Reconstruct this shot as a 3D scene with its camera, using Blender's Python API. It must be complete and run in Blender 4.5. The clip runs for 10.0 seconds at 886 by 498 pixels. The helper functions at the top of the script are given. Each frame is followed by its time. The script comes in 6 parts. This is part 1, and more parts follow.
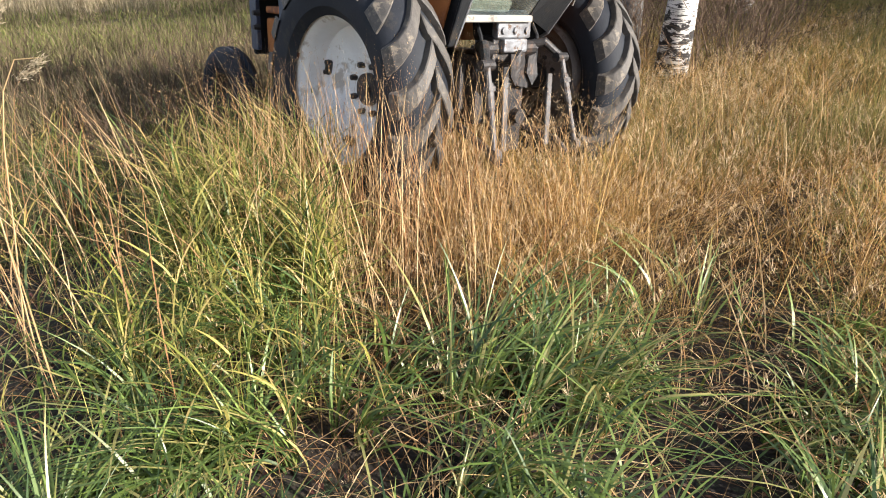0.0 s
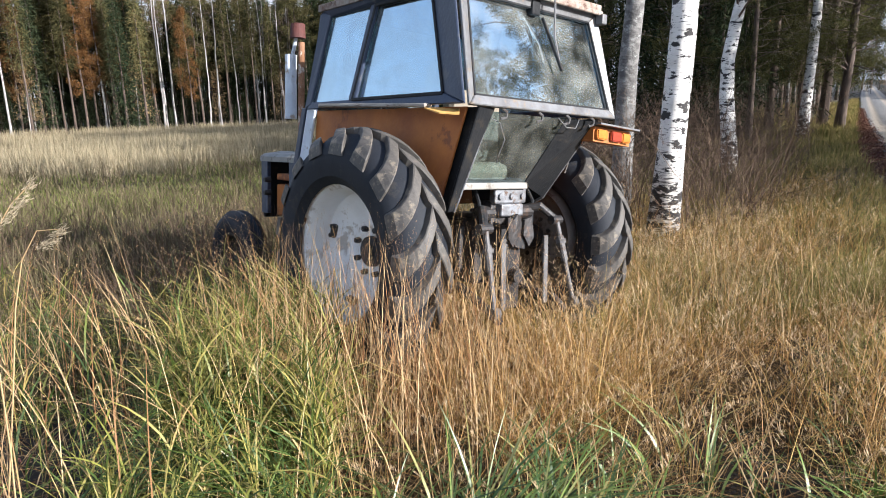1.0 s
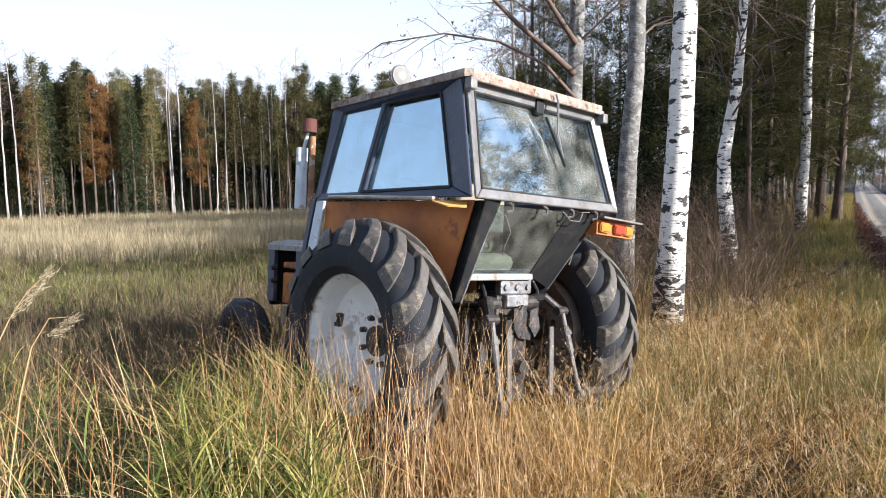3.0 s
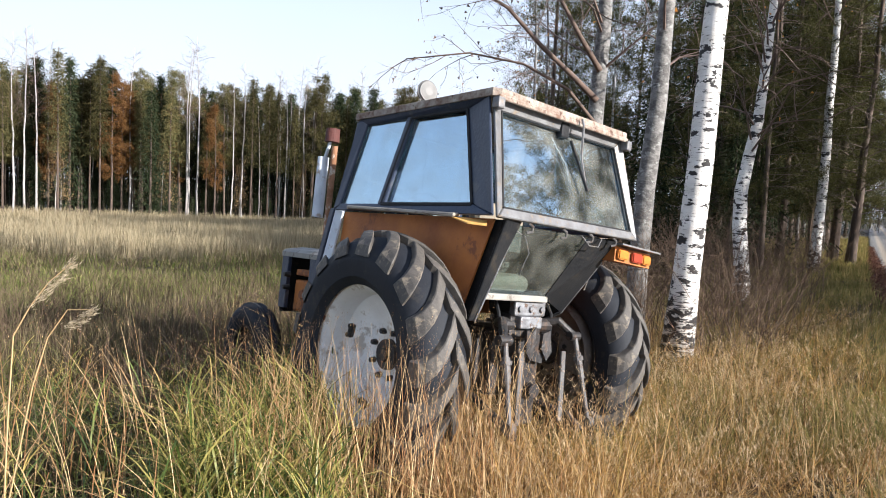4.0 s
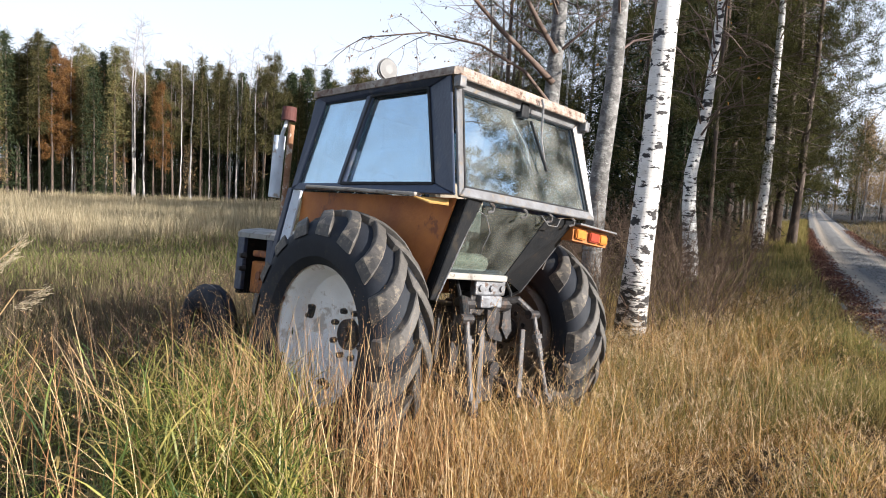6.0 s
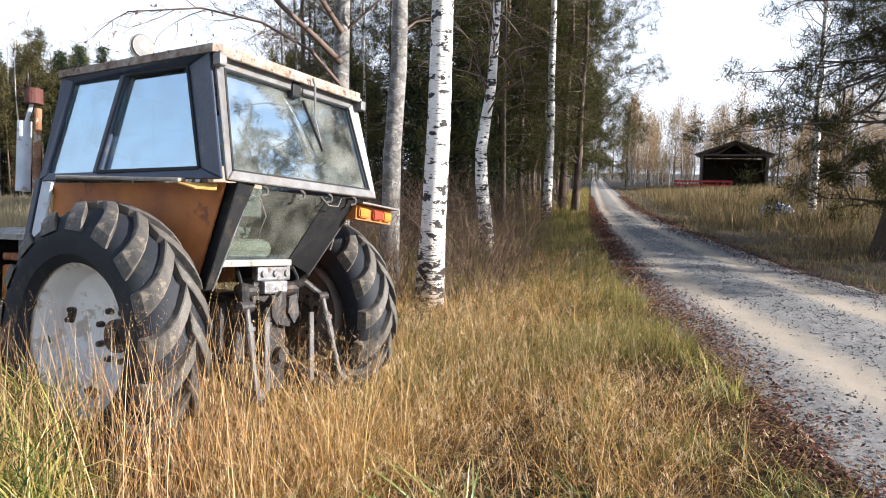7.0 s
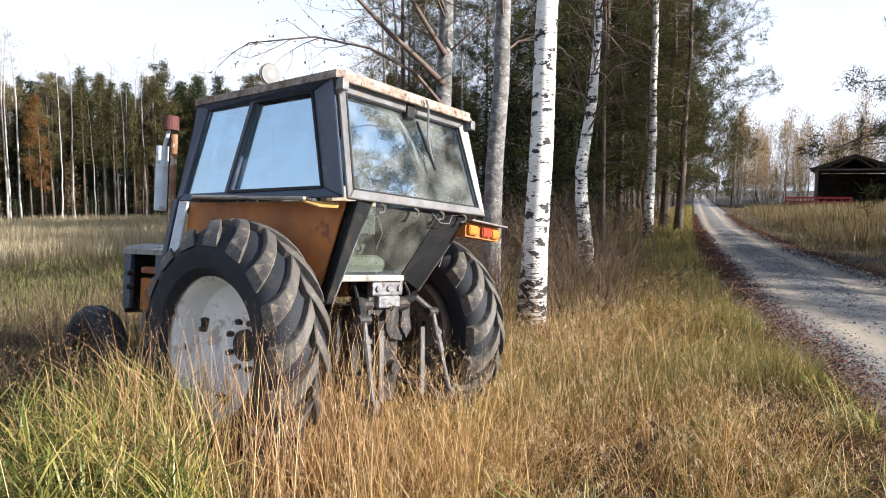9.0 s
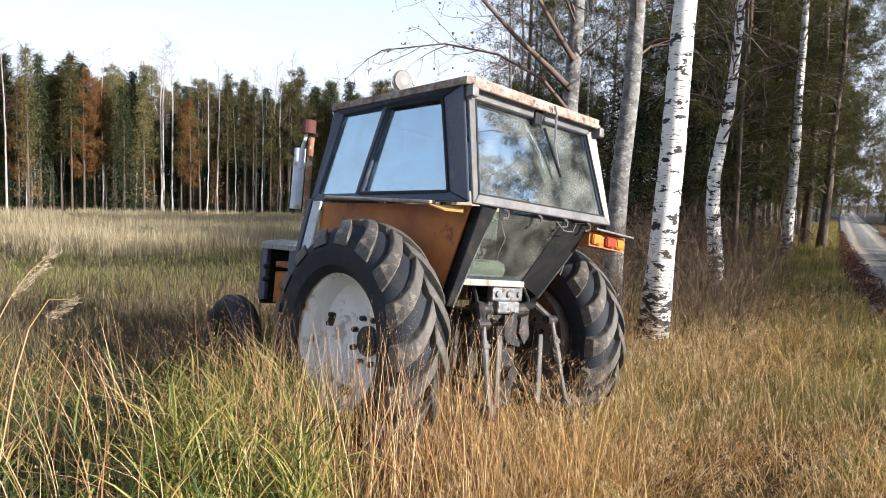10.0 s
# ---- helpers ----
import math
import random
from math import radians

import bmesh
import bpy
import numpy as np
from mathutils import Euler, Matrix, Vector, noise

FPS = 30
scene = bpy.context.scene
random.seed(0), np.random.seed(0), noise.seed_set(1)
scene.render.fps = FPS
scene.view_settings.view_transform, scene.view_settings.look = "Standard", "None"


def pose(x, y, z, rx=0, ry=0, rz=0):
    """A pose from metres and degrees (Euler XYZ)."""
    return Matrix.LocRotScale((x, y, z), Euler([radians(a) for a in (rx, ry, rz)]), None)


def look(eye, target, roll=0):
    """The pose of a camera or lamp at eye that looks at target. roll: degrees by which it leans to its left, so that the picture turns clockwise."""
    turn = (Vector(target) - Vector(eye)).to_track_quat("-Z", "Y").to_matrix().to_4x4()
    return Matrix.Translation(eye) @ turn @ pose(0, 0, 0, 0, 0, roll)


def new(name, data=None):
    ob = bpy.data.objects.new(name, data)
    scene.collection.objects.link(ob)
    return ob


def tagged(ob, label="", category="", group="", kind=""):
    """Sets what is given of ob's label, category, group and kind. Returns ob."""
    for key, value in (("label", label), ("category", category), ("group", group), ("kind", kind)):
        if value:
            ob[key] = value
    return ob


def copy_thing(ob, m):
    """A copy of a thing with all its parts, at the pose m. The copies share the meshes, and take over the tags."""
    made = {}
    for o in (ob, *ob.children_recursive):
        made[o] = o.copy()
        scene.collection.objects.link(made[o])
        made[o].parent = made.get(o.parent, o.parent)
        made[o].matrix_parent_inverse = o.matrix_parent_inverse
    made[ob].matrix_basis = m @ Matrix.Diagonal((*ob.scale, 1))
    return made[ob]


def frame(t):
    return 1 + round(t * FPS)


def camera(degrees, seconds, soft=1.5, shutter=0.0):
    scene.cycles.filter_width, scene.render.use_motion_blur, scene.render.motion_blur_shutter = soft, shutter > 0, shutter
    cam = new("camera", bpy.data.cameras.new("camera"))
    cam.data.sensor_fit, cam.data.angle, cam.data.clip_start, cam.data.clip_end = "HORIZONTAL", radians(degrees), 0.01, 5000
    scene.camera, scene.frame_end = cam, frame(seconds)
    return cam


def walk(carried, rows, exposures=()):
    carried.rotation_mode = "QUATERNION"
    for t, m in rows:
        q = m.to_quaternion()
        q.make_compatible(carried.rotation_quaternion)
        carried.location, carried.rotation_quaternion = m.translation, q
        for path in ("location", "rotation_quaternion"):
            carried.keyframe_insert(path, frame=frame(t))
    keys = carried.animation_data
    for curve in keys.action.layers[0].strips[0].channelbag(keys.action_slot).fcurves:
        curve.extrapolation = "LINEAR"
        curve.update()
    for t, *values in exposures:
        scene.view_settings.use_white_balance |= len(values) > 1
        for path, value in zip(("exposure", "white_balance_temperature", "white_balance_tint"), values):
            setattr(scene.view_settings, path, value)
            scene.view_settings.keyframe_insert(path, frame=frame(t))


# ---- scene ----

cam = camera(67.61, 10.0, soft=1.0)
PATH = [
    (0.0, -0.002, 0.025, 1.568, 63.19, 0.82, 0.06),
    (0.5, -0.001, 0.018, 1.607, 70.37, 0.87, 0.47),
    (1.0, 0.007, -0.003, 1.623, 76.30, 1.15, 0.12),
    (1.5, -0.001, -0.014, 1.644, 79.37, 1.24, -0.13),
    (2.0, -0.006, -0.025, 1.648, 81.72, 1.40, -0.15),
    (2.5, -0.013, -0.030, 1.645, 82.82, 1.52, 0.00),
    (4.0, -0.081, -0.016, 1.633, 85.42, -2.96, 1.40),
    (4.5, -0.134, 0.008, 1.619, 85.29, -3.44, 1.57),
    (5.0, -0.183, 0.038, 1.614, 85.07, -3.53, 1.48),
    (6.5, -0.025, -0.049, 1.610, 83.51, -2.28, -9.18),
    (7.0, 0.087, -0.059, 1.607, 83.14, -0.93, -18.83),
    (7.5, 0.105, -0.065, 1.603, 83.33, -0.05, -24.50),
    (8.0, 0.066, -0.063, 1.599, 83.38, 0.16, -25.20),
    (8.5, 0.011, -0.056, 1.592, 84.03, 0.44, -20.13),
    (9.0, -0.034, -0.076, 1.599, 84.65, -0.41, -10.76),
    (9.5, -0.057, -0.084, 1.597, 85.04, -1.41, -4.22),
    (10.0, -0.067, -0.086, 1.602, 84.88, -2.02, -0.46),
]
walk(cam, [(t, pose(x, y, z, rx, ry, rz)) for t, x, y, z, rx, ry, rz in PATH],
     exposures=[(0.0, 1.52, 6050, 10), (1.0, 1.38, 5600, 10), (2.5, 1.46, 5700, 10), (5.0, 1.20, 5850, 10), (7.5, 1.62, 5950, 10), (10.0, 1.36, 5900, 10)])

# ---- light: low autumn sun from the right and behind ----
SUN_AZ, SUN_EL = 122.0, 21.0   # compass degrees from +y towards +x
world = bpy.data.worlds.new("sky")
scene.world = world
world.use_nodes = True
wn = world.node_tree
sky = wn.nodes.new("ShaderNodeTexSky")
sky.sky_type = "NISHITA"
sky.sun_disc = False
sky.sun_elevation = radians(SUN_EL)
sky.sun_rotation = radians(SUN_AZ)
sky.air_density, sky.dust_density, sky.ozone_density = 1.0, 2.2, 1.2
wtc = wn.nodes.new("ShaderNodeTexCoord")
wsep = wn.nodes.new("ShaderNodeSeparateXYZ")
wn.links.new(wtc.outputs["Generated"], wsep.inputs[0])
wnz = wn.nodes.new("ShaderNodeTexNoise")
wnz.inputs["Scale"].default_value = 2.2
wnz.inputs["Detail"].default_value = 6
wn.links.new(wtc.outputs["Generated"], wnz.inputs["Vector"])
wsum = wn.nodes.new("ShaderNodeMath")
wsum.operation = "MULTIPLY_ADD"
wsum.inputs[1].default_value = -0.12
wn.links.new(wnz.outputs["Fac"], wsum.inputs[0])
wn.links.new(wsep.outputs[2], wsum.inputs[2])
wmap = wn.nodes.new("ShaderNodeMapRange")
wmap.inputs[1].default_value, wmap.inputs[2].default_value, wmap.inputs[3].default_value, wmap.inputs[4].default_value = 0.08, 0.55, 0.92, 0.12
wn.links.new(wsum.outputs[0], wmap.inputs[0])
wmix = wn.nodes.new("ShaderNodeMix")
wmix.data_type = "RGBA"
wn.links.new(wmap.outputs[0], wmix.inputs[0])
wn.links.new(sky.outputs[0], wmix.inputs[6])
wmix.inputs[7].default_value = (4.9, 5.0, 5.2, 1)   # thin white haze of high cloud
wn.links.new(wmix.outputs[2], wn.nodes["Background"].inputs[0])
wn.nodes["Background"].inputs[1].default_value = 0.09
sun = new("sun", bpy.data.lights.new("sun", "SUN"))
sun.data.energy, sun.data.angle, sun.data.color = 5.0, radians(0.6), (1.0, 0.90, 0.77)
_a, _e = radians(SUN_AZ), radians(SUN_EL)
sun.matrix_world = look((20, -10, 20), Vector((20, -10, 20)) - Vector((math.sin(_a) * math.cos(_e), math.cos(_a) * math.cos(_e), math.sin(_e))))


# ---- materials ----
def mat(name, c1, c2=None, scale=6.0, rough=0.7, metal=0.0, bump=0.0, stretch=(1, 1, 1), fine=40.0, lo=0.35, hi=0.65, c3=None, coat=0.0, spec=0.5):
    """Two colours mixed by noise at two scales, an optional third in blotches, with fine relief."""
    m = bpy.data.materials.new(name)
    m.use_nodes = True
    nt = m.node_tree
    b = nt.nodes["Principled BSDF"]
    b.inputs["Roughness"].default_value = rough
    b.inputs["Metallic"].default_value = metal
    b.inputs["Coat Weight"].default_value = coat
    b.inputs["Specular IOR Level"].default_value = spec
    tc = nt.nodes.new("ShaderNodeTexCoord")
    mp = nt.nodes.new("ShaderNodeMapping")
    mp.inputs["Scale"].default_value = stretch
    nt.links.new(tc.outputs["Object"], mp.inputs[0])
    n1 = nt.nodes.new("ShaderNodeTexNoise")
    n1.inputs["Scale"].default_value = scale
    n1.inputs["Detail"].default_value = 6
    n1.inputs["Roughness"].default_value = 0.65
    nt.links.new(mp.outputs[0], n1.inputs["Vector"])
    r = nt.nodes.new("ShaderNodeValToRGB")
    r.color_ramp.elements[0].position, r.color_ramp.elements[1].position = lo, hi
    r.color_ramp.elements[0].color = (*c1, 1)
    r.color_ramp.elements[1].color = (*(c2 or [c * 0.75 for c in c1]), 1)
    nt.links.new(n1.outputs["Fac"], r.inputs[0])
    out = r.outputs[0]
    n2 = nt.nodes.new("ShaderNodeTexNoise")
    n2.inputs["Scale"].default_value = fine
    n2.inputs["Detail"].default_value = 4
    nt.links.new(mp.outputs[0], n2.inputs["Vector"])
    if c3:
        r3 = nt.nodes.new("ShaderNodeValToRGB")
        r3.color_ramp.elements[0].position, r3.color_ramp.elements[1].position = 0.56, 0.62
        n3 = nt.nodes.new("ShaderNodeTexNoise")
        n3.inputs["Scale"].default_value = scale * 1.7
        n3.inputs["Detail"].default_value = 8
        n3.inputs["Roughness"].default_value = 0.7
        nt.links.new(mp.outputs[0], n3.inputs["Vector"])
        nt.links.new(n3.outputs["Fac"], r3.inputs[0])
        mx = nt.nodes.new("ShaderNodeMix")
        mx.data_type = "RGBA"
        nt.links.new(r3.outputs[0], mx.inputs[0])
        nt.links.new(out, mx.inputs[6])
        mx.inputs[7].default_value = (*c3, 1)
        out = mx.outputs[2]
    nt.links.new(out, b.inputs["Base Color"])
    if bump:
        bp = nt.nodes.new("ShaderNodeBump")
        bp.inputs["Strength"].default_value = bump
        bp.inputs["Distance"].default_value = 0.02
        nt.links.new(n2.outputs["Fac"], bp.inputs["Height"])
        nt.links.new(bp.outputs[0], b.inputs["Normal"])
    return m


def blade_mat(name, colors, trans=0.35, gloss=0.0, vary=0.0):
    """Thin leaves: each blade takes its own colour; light shines through."""
    m = bpy.data.materials.new(name)
    m.use_nodes = True
    nt = m.node_tree
    nt.nodes.remove(nt.nodes["Principled BSDF"])
    g = nt.nodes.new("ShaderNodeNewGeometry")
    r = nt.nodes.new("ShaderNodeValToRGB")
    for i, c in enumerate(colors):
        e = r.color_ramp.elements[i] if i < 2 else r.color_ramp.elements.new(1.0)
        e.color = (*c, 1)
    for i, e in enumerate(r.color_ramp.elements):
        e.position = i / (len(colors) - 1)
    for i, c in enumerate(colors):
        r.color_ramp.elements[i].color = (*c, 1)
    nt.links.new(g.outputs["Random Per Island"], r.inputs[0])
    tint = r.outputs[0]
    if vary:
        oi = nt.nodes.new("ShaderNodeObjectInfo")
        k = nt.nodes.new("ShaderNodeMapRange")
        k.inputs[3].default_value, k.inputs[4].default_value = 1 - vary, 1 + vary
        nt.links.new(oi.outputs["Random"], k.inputs[0])
        hs = nt.nodes.new("ShaderNodeHueSaturation")
        nt.links.new(k.outputs[0], hs.inputs["Value"])
        nt.links.new(r.outputs[0], hs.inputs["Color"])
        tint = hs.outputs[0]
    d = nt.nodes.new("ShaderNodeBsdfDiffuse")
    t = nt.nodes.new("ShaderNodeBsdfTranslucent")
    gl = nt.nodes.new("ShaderNodeBsdfGlossy")
    gl.inputs["Roughness"].default_value = 0.45
    gl.inputs["Color"].default_value = (0.9, 0.9, 0.85, 1)
    nt.links.new(tint, d.inputs[0])
    nt.links.new(tint, t.inputs[0])
    m1 = nt.nodes.new("ShaderNodeMixShader")
    m1.inputs[0].default_value = trans
    nt.links.new(d.outputs[0], m1.inputs[1])
    nt.links.new(t.outputs[0], m1.inputs[2])
    m2 = nt.nodes.new("ShaderNodeMixShader")
    m2.inputs[0].default_value = gloss
    nt.links.new(m1.outputs[0], m2.inputs[1])
    nt.links.new(gl.outputs[0], m2.inputs[2])
    nt.links.new(m2.outputs[0], nt.nodes["Material Output"].inputs[0])
    return m


def glass_mat(name, tint, reflect, dust=0.22):
    m = bpy.data.materials.new(name)
    m.use_nodes = True
    nt = m.node_tree
    nt.nodes.remove(nt.nodes["Principled BSDF"])
    tr = nt.nodes.new("ShaderNodeBsdfTransparent")
    tr.inputs[0].default_value = (*tint, 1)
    gl = nt.nodes.new("ShaderNodeBsdfGlossy")
    gl.inputs["Roughness"].default_value = 0.02
    gl.inputs["Color"].default_value = (0.66, 0.83, 0.96, 1)
    di = nt.nodes.new("ShaderNodeBsdfDiffuse")
    di.inputs[0].default_value = (0.5, 0.48, 0.42, 1)
    a = nt.nodes.new("ShaderNodeMixShader")
    a.inputs[0].default_value = reflect
    nt.links.new(tr.outputs[0], a.inputs[1])
    nt.links.new(gl.outputs[0], a.inputs[2])
    n = nt.nodes.new("ShaderNodeTexNoise")
    n.inputs["Scale"].default_value = 5
    n.inputs["Detail"].default_value = 8
    tc = nt.nodes.new("ShaderNodeTexCoord")
    nt.links.new(tc.outputs["Object"], n.inputs["Vector"])
    k = nt.nodes.new("ShaderNodeMapRange")
    k.inputs[1].default_value, k.inputs[2].default_value, k.inputs[3].default_value, k.inputs[4].default_value = 0.40, 0.80, 0.02, dust
    nt.links.new(n.outputs["Fac"], k.inputs[0])
    c = nt.nodes.new("ShaderNodeMixShader")
    nt.links.new(k.outputs[0], c.inputs[0])
    nt.links.new(a.outputs[0], c.inputs[1])
    nt.links.new(di.outputs[0], c.inputs[2])
    nt.links.new(c.outputs[0], nt.nodes["Material Output"].inputs[0])
    return m


M_SOIL = mat("soil", (0.014, 0.010, 0.008), (0.032, 0.022, 0.014), 3, 0.95, bump=0.6, c3=(0.035, 0.04, 0.016))


def road_mat():
    """Gravel: pale packed wheel tracks, dark loose stones between them."""
    m = mat("gravel_road", (0.12, 0.118, 0.117), (0.215, 0.205, 0.195), 9, 0.95, bump=0.45, fine=120, c3=(0.075, 0.072, 0.072))
    nt = m.node_tree
    b = nt.nodes["Principled BSDF"]
    base = b.inputs["Base Color"].links[0].from_socket
    at = nt.nodes.new("ShaderNodeAttribute")
    at.attribute_name = "track"
    n = nt.nodes.new("ShaderNodeTexNoise")
    n.inputs["Scale"].default_value = 1.3
    n.inputs["Detail"].default_value = 8
    n.inputs["Roughness"].default_value = 0.7
    tc = nt.nodes.new("ShaderNodeTexCoord")
    nt.links.new(tc.outputs["Object"], n.inputs["Vector"])
    ad = nt.nodes.new("ShaderNodeMath")
    nt.links.new(at.outputs["Fac"], ad.inputs[0])
    nt.links.new(n.outputs["Fac"], ad.inputs[1])
    k = nt.nodes.new("ShaderNodeMapRange")
    k.inputs[1].default_value, k.inputs[2].default_value = 0.75, 1.45
    nt.links.new(ad.outputs[0], k.inputs[0])
    mx = nt.nodes.new("ShaderNodeMix")
    mx.data_type = "RGBA"
    nt.links.new(k.outputs[0], mx.inputs[0])
    nt.links.new(base, mx.inputs[6])
    mx.inputs[7].default_value = (0.31, 0.262, 0.205, 1)
    nt.links.new(mx.outputs[2], b.inputs["Base Color"])
    return m


M_ROAD = road_mat()
# carcass darkened bluish like shaded rubber; worn lugs lightened for dust and sunlight
M_RUBBER = mat("rubber", (0.009, 0.011, 0.016), (0.016, 0.018, 0.024), 5, 0.7, bump=0.06, fine=60, c3=(0.026, 0.025, 0.025), spec=0.3)
M_LUG = mat("worn_sunlit_lug", (0.05, 0.046, 0.043), (0.105, 0.093, 0.08), 7, 0.6, bump=0.15, fine=60, c3=(0.16, 0.135, 0.105), spec=0.35)
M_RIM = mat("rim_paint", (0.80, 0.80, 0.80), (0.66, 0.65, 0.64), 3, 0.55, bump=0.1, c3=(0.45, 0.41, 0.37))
# darker brown disc colour of the right rear wheel
M_RIMBACK = mat("rim_brown", (0.17, 0.145, 0.125), (0.10, 0.08, 0.068), 4, 0.8, bump=0.2, c3=(0.07, 0.05, 0.04))
M_RIMEDGE = mat("rim_edge_paint", (0.50, 0.47, 0.42), (0.26, 0.15, 0.08), 6, 0.7, bump=0.3, c3=(0.14, 0.06, 0.03))
M_RUST = mat("rust", (0.16, 0.07, 0.03), (0.30, 0.16, 0.09), 8, 0.85, bump=0.4, c3=(0.42, 0.36, 0.30))
M_ROOF = mat("roof_paint", (0.36, 0.32, 0.27), (0.15, 0.085, 0.055), 12, 0.8, bump=0.5, c3=(0.085, 0.04, 0.026))
M_BLUE = mat("cab_paint", (0.018, 0.028, 0.058), (0.034, 0.045, 0.075), 4, 0.45, bump=0.15, c3=(0.065, 0.07, 0.085))
M_ALU = mat("frame_metal", (0.20, 0.20, 0.205), (0.12, 0.115, 0.115), 9, 0.5, metal=0.3, bump=0.2, c3=(0.20, 0.16, 0.12))
M_BLACK = mat("black_paint", (0.010, 0.011, 0.013), (0.020, 0.020, 0.021), 5, 0.6, bump=0.2, c3=(0.03, 0.026, 0.022), spec=0.2)
M_ORANGE = mat("orange_paint", (0.42, 0.15, 0.03), (0.27, 0.09, 0.025), 3, 0.65, bump=0.15, c3=(0.20, 0.07, 0.025))
M_STEEL = mat("worn_steel", (0.27, 0.28, 0.30), (0.14, 0.135, 0.14), 9, 0.5, metal=0.6, bump=0.2, c3=(0.12, 0.08, 0.06))
M_GREASE = mat("greasy_iron", (0.016, 0.016, 0.018), (0.040, 0.035, 0.033), 9, 0.5, metal=0.3, bump=0.3, c3=(0.07, 0.045, 0.032))
M_WOOD = mat("grey_wood", (0.28, 0.24, 0.20), (0.42, 0.38, 0.33), 4, 0.9, bump=0.4, stretch=(8, 1, 8), c3=(0.16, 0.12, 0.09))
M_WHITE = mat("pale_paint", (0.62, 0.66, 0.72), (0.48, 0.52, 0.58), 5, 0.5, bump=0.1, c3=(0.35, 0.30, 0.26))
M_HOOD = mat("grey_paint", (0.22, 0.21, 0.19), (0.30, 0.28, 0.25), 6, 0.7, bump=0.2, c3=(0.13, 0.11, 0.09))
M_RED = mat("red_lens", (0.36, 0.05, 0.025), (0.26, 0.04, 0.02), 12, 0.25, coat=0.4)
M_AMBER = mat("amber_lens", (0.52, 0.19, 0.03), (0.40, 0.14, 0.025), 12, 0.25, coat=0.4)
M_FOAM = mat("seat_foam", (0.45, 0.38, 0.26), (0.30, 0.24, 0.16), 9, 0.95, bump=0.4)
M_SEAT = mat("dusty_seat", (0.20, 0.17, 0.13), (0.32, 0.27, 0.20), 6, 0.95, bump=0.3)
M_GLASS = glass_mat("cab_glass", (0.66, 0.76, 0.80), 0.52)
M_GLASS_LOW = glass_mat("dirty_glass", (0.50, 0.60, 0.64), 0.14, 0.16)
M_LAMP = mat("lamp_reflector", (0.17, 0.165, 0.16), (0.10, 0.10, 0.095), 5, 0.6, metal=0.0)
M_ROD = mat("dull_steel", (0.13, 0.125, 0.125), (0.075, 0.068, 0.064), 9, 0.6, metal=0.2, bump=0.2, c3=(0.06, 0.04, 0.03))
M_FLAP = mat("torn_sheet", (0.72, 0.42, 0.12), (0.60, 0.32, 0.08), 6, 0.6, bump=0.2)
M_DARKRED = mat("dark_red", (0.09, 0.024, 0.018), (0.06, 0.02, 0.017), 8, 0.8, bump=0.3)
M_PINEBARK = mat("pine_bark", (0.11, 0.078, 0.06), (0.055, 0.042, 0.035), 8, 0.95, bump=0.8, fine=18, stretch=(1, 1, 0.25), c3=(0.17, 0.12, 0.085))
M_GREYBARK = mat("grey_bark", (0.19, 0.18, 0.17), (0.095, 0.09, 0.085), 6, 0.95, bump=0.7, fine=22, stretch=(1, 1, 1.5), c3=(0.27, 0.27, 0.255), lo=0.44, hi=0.56)


def birch_mat():
    """White bark with thin dark dashes, black scars, and a cracked dark foot."""
    m = mat("birch_bark", (0.76, 0.73, 0.69), (0.60, 0.56, 0.51), 2.5, 0.8, bump=0.3, stretch=(1, 1, 3))
    nt = m.node_tree
    b = nt.nodes["Principled BSDF"]
    base = b.inputs["Base Color"].links[0].from_socket
    tc = nt.nodes.new("ShaderNodeTexCoord")
    sep = nt.nodes.new("ShaderNodeSeparateXYZ")
    nt.links.new(tc.outputs["Object"], sep.inputs[0])
    foot = nt.nodes.new("ShaderNodeMapRange")
    foot.inputs[1].default_value, foot.inputs[2].default_value, foot.inputs[3].default_value, foot.inputs[4].default_value = 0.0, 1.6, 0.085, 0.0
    nt.links.new(sep.outputs[2], foot.inputs[0])
    out = base
    for scale, stretch, lo, hi, dark in ((7.0, (1.0, 1.0, 7.0), 0.60, 0.635, (0.06, 0.052, 0.048)), (5.0, (1.0, 1.0, 2.1), 0.56, 0.585, (0.025, 0.022, 0.021)), (16.0, (0.7, 0.7, 6.0), 0.66, 0.69, (0.12, 0.10, 0.09))):
        mp = nt.nodes.new("ShaderNodeMapping")
        mp.inputs["Scale"].default_value = stretch
        nt.links.new(tc.outputs["Object"], mp.inputs[0])
        n = nt.nodes.new("ShaderNodeTexNoise")
        n.inputs["Scale"].default_value = scale
        n.inputs["Detail"].default_value = 5
        n.inputs["Roughness"].default_value = 0.6
        nt.links.new(mp.outputs[0], n.inputs["Vector"])
        add = nt.nodes.new("ShaderNodeMath")
        nt.links.new(n.outputs["Fac"], add.inputs[0])
        nt.links.new(foot.outputs[0], add.inputs[1])
        r = nt.nodes.new("ShaderNodeValToRGB")
        r.color_ramp.elements[0].position, r.color_ramp.elements[1].position = lo, hi
        nt.links.new(add.outputs[0], r.inputs[0])
        mx = nt.nodes.new("ShaderNodeMix")
        mx.data_type = "RGBA"
        nt.links.new(r.outputs[0], mx.inputs[0])
        nt.links.new(out, mx.inputs[6])
        mx.inputs[7].default_value = (*dark, 1)
        out = mx.outputs[2]
    nt.links.new(out, b.inputs["Base Color"])
    return m


